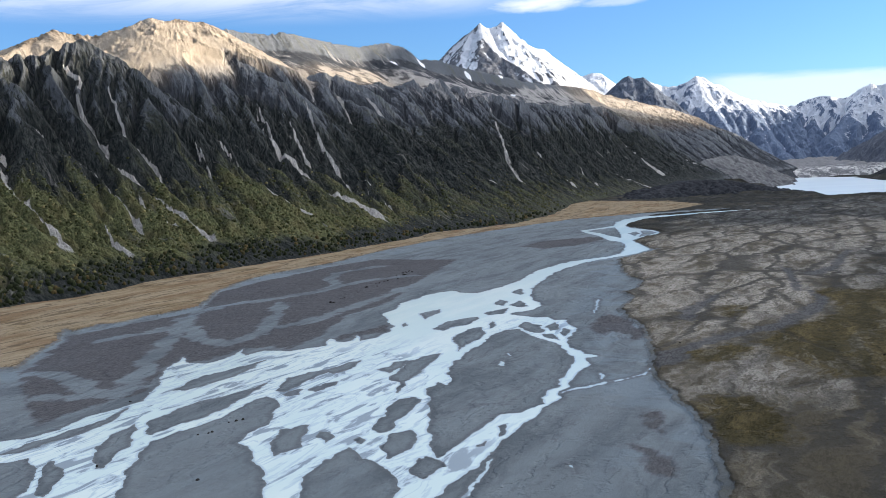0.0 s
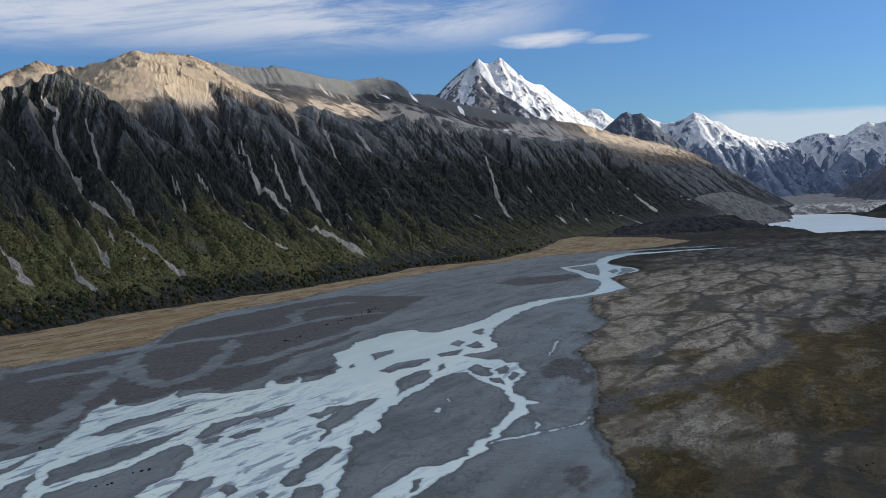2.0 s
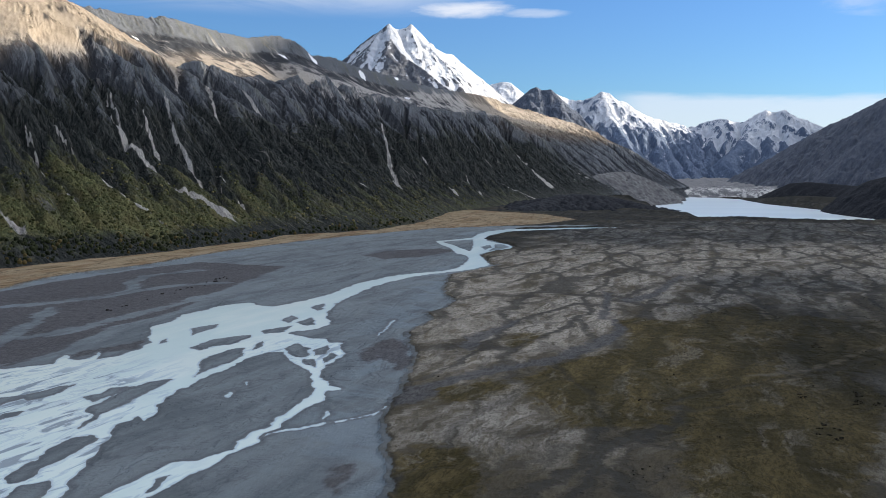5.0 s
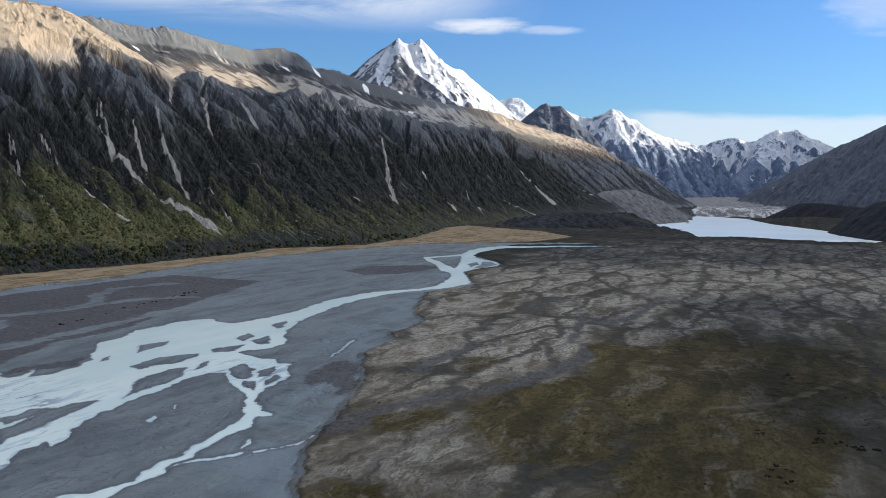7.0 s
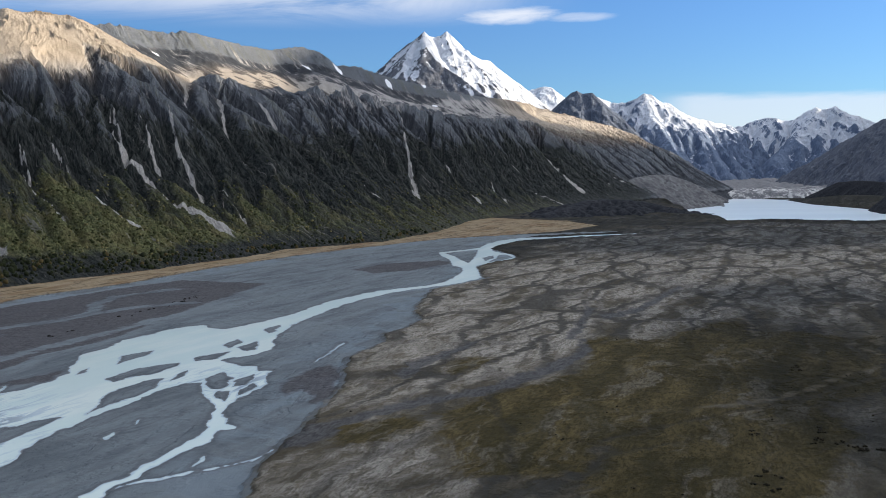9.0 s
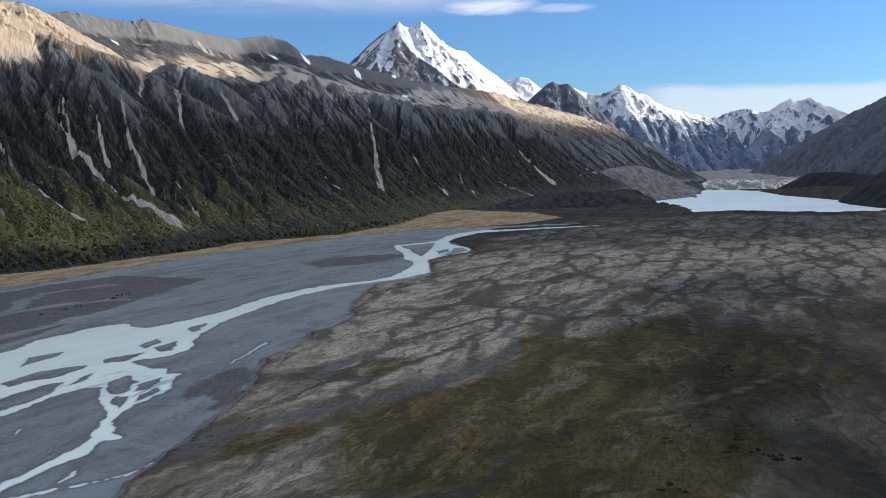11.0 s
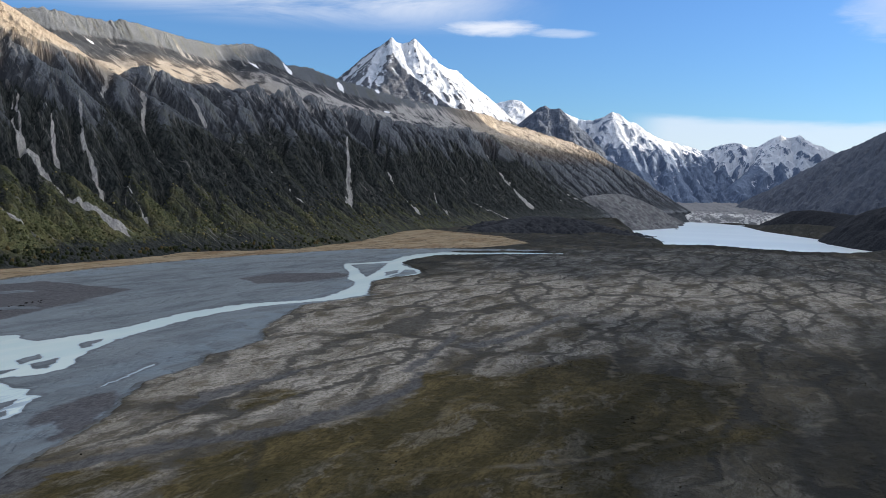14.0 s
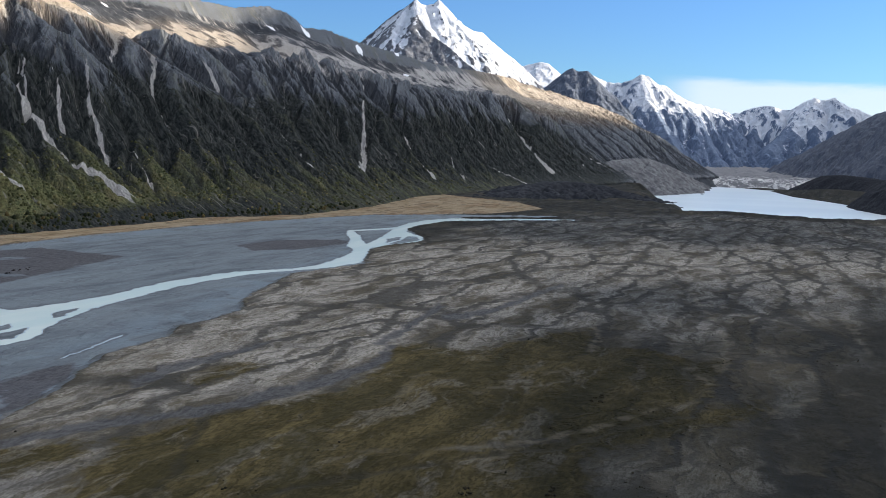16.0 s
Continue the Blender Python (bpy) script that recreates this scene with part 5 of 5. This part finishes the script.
massif("snow_peak", [(PEAK_CREST, 0.95), (PEAK_SPUR, 0.85), (PEAK_SPUR_W, 0.85), (PEAK_SPUR_E, 0.8)], 4.0, MAT_PEAK,
       "high pyramid peak with bright snowfields and bare rock ribs", "mountain", 60.0, 0.6,
       lambda x, y, z, s, e: 0.56 + 0.20 * smooth(z, 360, 480) + 0.20 * e * smooth(z, 230, 300) - 0.24 * smooth(z, 330, 240) - 0.05 * (s - 0.9) - 0.45 * smooth(np.abs(x - 178 - 0.22 * (475 - z)) - 0.50 * (475 - z), 16, -14), wave=90, seed=1)
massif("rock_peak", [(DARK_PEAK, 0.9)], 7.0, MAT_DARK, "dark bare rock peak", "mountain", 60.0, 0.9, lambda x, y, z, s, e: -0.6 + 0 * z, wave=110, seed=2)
massif("snow_peak", [(PALE_PEAK, 0.8)], 9.0, MAT_RANGE_HAZED, "small distant snow-covered peak", "mountain", 200.0, 0.6, lambda x, y, z, s, e: 0.75 + 0 * z, wave=110, seed=3)
massif("snow_range", [(SNOW_RANGE, 0.85), (SNOW_SPUR_A, 0.8), (SNOW_SPUR_B, 0.8)], 7.0, MAT_RANGE_HAZED, "jagged snow-covered range above slopes of haze-blued rock", "mountain", -40.0, 1.4,
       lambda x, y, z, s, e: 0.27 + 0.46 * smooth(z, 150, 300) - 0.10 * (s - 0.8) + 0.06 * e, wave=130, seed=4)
massif("snow_range", [(FAR_RANGE, 0.75), (FAR_SPUR, 0.75)], 8.0, MAT_RANGE_HAZED, "far snow-covered range closing the valley head", "mountain", -40.0, 1.4,
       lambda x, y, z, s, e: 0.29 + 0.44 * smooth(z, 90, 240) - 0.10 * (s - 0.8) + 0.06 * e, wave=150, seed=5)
massif("mountain_range", [(EAST_RANGE, 0.95), (EAST_SPUR, 0.95)], 6.0, MAT_EAST_HAZED, "brown rocky range falling to the lake's far shore", "mountain", -40.0, 1.0,
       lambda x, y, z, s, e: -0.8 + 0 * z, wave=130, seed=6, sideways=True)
massif("lateral_moraine", [(LATERAL, 0.55)], 4.0, MAT_PALE, "pale grey gullied moraine wall beside the lake", "moraine", -30.0, 1.2, wave=36, seed=7)
massif("moraine_hill", [(MORAINE_WEST, 0.20)], 2.2, MAT_MORAINE, "low dark brown moraine hill at the lake's outlet", "moraine", -2.0, 0.8, wave=40, seed=8)
massif("moraine_hill", [(MORAINE_EAST, 0.75)], 4.0, MAT_MORAINE, "dark rubble moraine spit reaching into the lake", "moraine", -30.0, 0.3, wave=60, seed=9)
massif("moraine_hill", [(MORAINE_NEAR, 0.8)], 3.0, MAT_MORAINE, "dark moraine mound on the lake's shore", "moraine", -30.0, 0.3, wave=50, seed=10)


def glacier():
    x, y = np.arange(650, 1750, 7.0), np.concatenate([np.arange(2380, 2900, 5.0), np.arange(2900, 4650, 18.0)])
    X, Y = np.meshgrid(x, y)
    line = np.interp(X, [600, 900, 1000, 1150, 1300, 1700], [2400, 2470, 2460, 2400, 2380, 2380]) + 30 * fbm(X / 80, Y / 200, 4, 91)
    d = Y - line
    z = -29 + 20 * smooth(d, 0, 40) + 0.012 * np.maximum(d, 0) + smooth(d, 0, 60) * (9 * fbm(X / 45, Y / 45, 5, 92) + 6 * (0.4 - ridged(X / 30, Y / 30, 3, 93)))
    front = smooth(d, 420, 120)
    return tagged(sheet("glacier", X, Y, z, MAT_ICE, None, dict(front=front)), "debris-covered glacier tongue with broken white ice at its front", "glacier")


glacier()


def east_wall():
    """An unseen east range added beside and behind the camera, its crest set to shade the valley."""
    line = [(3300, 4900, 600), (3300, 4600, 680), (3300, 4200, 800), (3300, 3900, 1200), (3300, 3700, 1200), (2750, 3300, 620), (2650, 2900, 690), (2600, 2600, 1030),
            (2600, 2200, 1190), (2600, 1900, 1068), (2600, 1650, 1085), (2600, 1200, 1115), (2600, 900, 1140), (2600, 389, 1180), (2560, -300, 1150), (2500, -1000, 1110), (2450, -1700, 1110)]
    x, y = np.arange(1200, 3900, 25.0), np.arange(-2300, 5000, 25.0)
    X, Y = np.meshgrid(x, y)
    z = np.maximum(along(line[:7], X, Y, 1.5), along(line[6:], X, Y, 1.25)) + 12 * fbm(X / 160, Y / 160, 5, 95) - 40 * (ridged(X / 240, Y / 240, 3, 96) - 0.3) * smooth(along(line, X, Y, 1.5) - along(line, X, Y, 1.25), -10, -90)
    keep = z[:-1, :-1] > -60
    whole = tagged(empty("mountain_range"), "unseen rocky range on the east side, added to shade the valley", "mountain")
    for lo, hi in ((0, 90), (89, 180), (179, len(y))):
        sheet("spur", X[lo:hi], Y[lo:hi], np.maximum(z, -60)[lo:hi], MAT_EAST_HAZED, keep[lo : hi - 1], dict(snow=0 * z[lo:hi]), whole)


east_wall()


# ---- plants and loose things ----
ICO = np.array([(0, 0, 1)] + [(0.894 * math.cos(a), 0.894 * math.sin(a), 0.447) for a in np.arange(5) * math.tau / 5]
               + [(0.894 * math.cos(a), 0.894 * math.sin(a), -0.447) for a in (np.arange(5) + 0.5) * math.tau / 5] + [(0, 0, -1)])
ICO_FACES = [(0, 1 + i, 1 + (i + 1) % 5) for i in range(5)] + [(1 + i, 6 + i, 1 + (i + 1) % 5) for i in range(5)]
ICO_FACES = np.array(ICO_FACES + [(1 + (i + 1) % 5, 6 + i, 6 + (i + 1) % 5) for i in range(5)])


def clumps(name, x, y, z, size, tall, mat, seed, under=None):
    """Many small rough bushes, open below, as one mesh."""
    rng = np.random.RandomState(seed)
    n = len(x)
    v = ICO[None] * (1 + 0.55 * rng.rand(n, 12, 1) - 0.25)
    turn = rng.rand(n) * math.tau
    c, s = np.cos(turn)[:, None], np.sin(turn)[:, None]
    vx, vy = v[..., 0] * c - v[..., 1] * s, v[..., 0] * s + v[..., 1] * c
    co = np.stack([x[:, None] + size[:, None] * vx, y[:, None] + size[:, None] * vy, z[:, None] + size[:, None] * tall * (v[..., 2] + 0.35)], -1)
    tri = (ICO_FACES[None] + 12 * np.arange(n)[:, None, None]).reshape(-1)
    me = bpy.data.meshes.new(name)
    me.vertices.add(n * 12)
    me.vertices.foreach_set("co", co.astype(np.float32).ravel())
    me.loops.add(len(tri))
    me.loops.foreach_set("vertex_index", tri.astype(np.int32))
    me.polygons.add(len(tri) // 3)
    me.polygons.foreach_set("loop_start", np.arange(0, len(tri), 3, dtype=np.int32))
    me.update(calc_edges=True)
    me.materials.append(mat)
    ob = new(name, me)
    if under:
        ob.parent = under
    return ob


def leaf_material(name, a, b, c):
    m, k = material(name)
    geo = k.add("ShaderNodeNewGeometry")
    pick = geo.outputs["Random Per Island"]
    leaf = k.noise(geo.outputs["Position"], 3.0, 4, 0.7)
    colour = k.mix(pick, a, b)
    colour = k.mix(k.ramp(pick, 0.80, 0.95), colour, c)
    colour = k.mix(k.ramp(leaf, 0.45, 0.65, 0.0, 0.6), colour, a)
    k.surface(colour, 0.9, k.bump(leaf, 0.8, 0.4), Specular_IOR_Level=0.1)
    return m


def scrub():
    S, B, X, Y, z, green, scree, rise = WEST
    rng = np.random.RandomState(11)
    # open olive scrub on the lower slopes
    chance = green * (scree < 0.08) * (S > -140) * (S < 900) * (rise > 6) * (z < 95) * np.clip(0.55 + 1.3 * fbm(S / 22, B / 30, 4, 44), 0.02, 1)
    chance = chance * np.gradient(S, axis=1) * np.gradient(B, axis=0) * (1.0 - 0.0007 * np.maximum(S, 0))
    p = (chance / chance.sum()).ravel()
    pick = rng.choice(p.size, 9000, p=p)
    size = 0.45 + 1.0 * rng.rand(len(pick)) ** 2
    bush = leaf_material("olive scrub", (0.030, 0.035, 0.013), (0.105, 0.104, 0.042), (0.20, 0.172, 0.080))
    tagged(clumps("scrub", X.ravel()[pick], Y.ravel()[pick], z.ravel()[pick], size, 0.9, bush, 12), "olive and yellow-green scrub over the lower mountain slopes", "scrub", kind="stuff")
    # dark dense bush along the foot
    chance = (rise > 1) * (z < 5 + 9 * smooth(S, 300, 60)) * (S > -140) * (S < 640) * np.clip(0.6 + 1.2 * fbm(S / 30, B / 20, 3, 45), 0.05, 1) * smooth(S, 640, 420)
    chance = chance * np.gradient(S, axis=1) * np.gradient(B, axis=0)
    p = (chance / chance.sum()).ravel()
    pick = rng.choice(p.size, 3800, p=p)
    size = 0.6 + 1.1 * rng.rand(len(pick)) ** 1.5
    dark_bush = leaf_material("dark bush", (0.012, 0.015, 0.007), (0.034, 0.040, 0.016), (0.095, 0.070, 0.028))
    tagged(clumps("bush", X.ravel()[pick], Y.ravel()[pick], z.ravel()[pick], size, 1.2, dark_bush, 13), "dense dark green bush along the foot of the range", "bush", kind="stuff")
    # low dark shrubs dotted over the flats
    inner = (GY > 110) & (GY < 420) & (GX > 55) & (GX < 330) & (gravel < -4) & (bare < -1)
    lump = np.clip(fbm(GX / 14, GY / 18, 4, 46) - 0.22, 0, 1) ** 1.5 * (0.25 + smooth(GX - 0.3 * GY, 20, 90))
    chance = inner * lump * np.gradient(GX, axis=1) * np.gradient(GY, axis=0)
    p = (np.maximum(chance, 0) / np.maximum(chance, 0).sum()).ravel()
    pick = rng.choice(p.size, 450, p=p)
    jx, jy = rng.randn(len(pick)) * 0.3, rng.randn(len(pick)) * 0.4
    size = 0.10 + 0.22 * rng.rand(len(pick)) ** 2
    shrub = leaf_material("dark shrub", (0.010, 0.010, 0.007), (0.020, 0.018, 0.011), (0.035, 0.028, 0.015))
    tagged(clumps("shrub", GX.ravel()[pick] + jx, GY.ravel()[pick] + jy, GZ.ravel()[pick] + 0.02, size, 0.8, shrub, 14), "small dark shrubs dotted over the mossy flats", "shrub", kind="stuff")


scrub()


def stone(name, at, size, mat, seed, flat=0.6, label="", category="", group=""):
    """One angular stone or block, sunk a little into what it lies on."""
    rng = random.Random(seed)
    bm = bmesh.new()
    bmesh.ops.create_icosphere(bm, subdivisions=2, radius=0.5)
    cuts = [(Vector((rng.uniform(-1, 1), rng.uniform(-1, 1), rng.uniform(-0.4, 1))).normalized(), rng.uniform(0.26, 0.42)) for _ in range(7)]
    for v in bm.verts:
        for n, d in cuts:
            over = v.co.dot(n) - d
            if over > 0:
                v.co -= n * over
        v.co *= 1 + rng.uniform(-0.06, 0.06)
    turn = rng.uniform(0, math.tau)
    c, s = math.cos(turn), math.sin(turn)
    for v in bm.verts:
        x, y, z = v.co.x * size * 1.35, v.co.y * size * 0.85, v.co.z * size * flat * 1.6
        v.co = (x * c - y * s, x * s + y * c, z)
    me = bpy.data.meshes.new(name)
    bm.to_mesh(me)
    bm.free()
    me.materials.append(mat)
    ob = new(name, me)
    ob.location = at
    return tagged(ob, label, category, group)


def floor_height(x, y):
    d = (GX - x) ** 2 + (GY - y) ** 2
    return float(GZ.ravel()[np.argmin(d)])


def boulders():
    rng = random.Random(21)
    spots = [(-59.8, 198.3), (-56.9, 200.0), (-54.7, 207.3), (-51.6, 209.2), (-87.3, 231.1), (-72.6, 184.4), (-51.4, 168.1), (-76.0, 179.5), (-57.5, 199.1), (-53.1, 208.4)]
    for x, y in spots:
        stone("boulder", (x, y, floor_height(x, y) + 0.1), rng.uniform(0.45, 0.85), MAT_STONE, rng.random(), 0.6,
              "dark boulder stranded on a grey gravel bar", "boulder", "boulders on the gravel bars")
    for k in range(26):
        u = rng.random() ** 0.8
        x, y = -56 + 39 * u + rng.gauss(0, 1.2), 382 + 118 * u + rng.gauss(0, 3)
        stone("boulder", (x, y, floor_height(x, y) + 0.1), rng.uniform(0.5, 1.5), MAT_STONE, rng.random(), 0.5,
              "dark boulder along the edge of an old gravel bar", "boulder", "boulders along the old bar")


boulders()


def bushes():
    """Small dark matagouri-like bushes that stand apart on the flats."""
    rng = random.Random(31)
    leaf = leaf_material("dark thorn bush", (0.008, 0.008, 0.006), (0.018, 0.016, 0.010), (0.030, 0.025, 0.014))
    for cx, cy, n in ((184, 244, 4), (181, 234, 5), (185, 229, 7), (189, 228, 6), (157, 207, 4), (162, 214, 4), (206, 304, 7), (168, 240, 3)):
        for _ in range(n):
            x, y = cx + rng.gauss(0, 2.2), cy + rng.gauss(0, 1.6)
            lumps = 5
            lx, ly = np.array([rng.gauss(0, 0.28) for _ in range(lumps)]), np.array([rng.gauss(0, 0.28) for _ in range(lumps)])
            size = np.array([rng.uniform(0.16, 0.34) for _ in range(lumps)])
            ob = clumps("shrub", lx, ly, 0 * lx + 0.03, size, 0.9, leaf, rng.randrange(9999))
            ob.location = (x, y, floor_height(x, y))
            tagged(ob, "small dark thorny shrub on the mossy flats", "shrub", "dark shrubs on the flats")


bushes()


def snow_patch(s0, b0, along_s, up_b, turn, seed):
    """A thin old snow patch lying on the slope of the west range."""
    S, B, X, Y, z = WEST[:5]
    u, v = (S - s0) * math.cos(turn) + (B - b0) * math.sin(turn), -(S - s0) * math.sin(turn) + (B - b0) * math.cos(turn)
    edge = (u / along_s) ** 2 + (v / up_b) ** 2 + 0.8 * fbm(S / 6, B / 6, 3, seed)
    i = np.nonzero((edge < 1.6).any(0))[0]
    j = np.nonzero((edge < 1.6).any(1))[0]
    a, b, c, d = max(j[0] - 1, 0), j[-1] + 2, max(i[0] - 1, 0), i[-1] + 2
    e = edge[a:b, c:d]
    keep = np.minimum.reduce([e[:-1, :-1], e[1:, :-1], e[:-1, 1:], e[1:, 1:]]) < 1
    ob = sheet("snow_patch", X[a:b, c:d], Y[a:b, c:d], z[a:b, c:d] + 1.0 * np.clip(1.15 - e, -0.2, 1), MAT_SNOW, keep)
    tagged(ob, "small patch of old snow on bare rock", "snow patch", "snow patches on the range")


for k, (s0, b0, w, h) in enumerate([(565, 480, 7, 12), (571, 437, 5, 13), (629, 471, 4, 8), (926, 436, 6, 14), (1016, 436, 15, 7), (1128, 400, 9, 9), (1179, 331, 10, 8), (1210, 372, 9, 6)]):
    snow_patch(s0, b0, 0.62 * w, 0.62 * h, 0.4 - 0.1 * k, 60 + k)

stone("iceberg", (821, 2008, -26.6), 9.0, MAT_BERG, 5, 0.25, "small dirty grey iceberg floating on the lake", "iceberg")
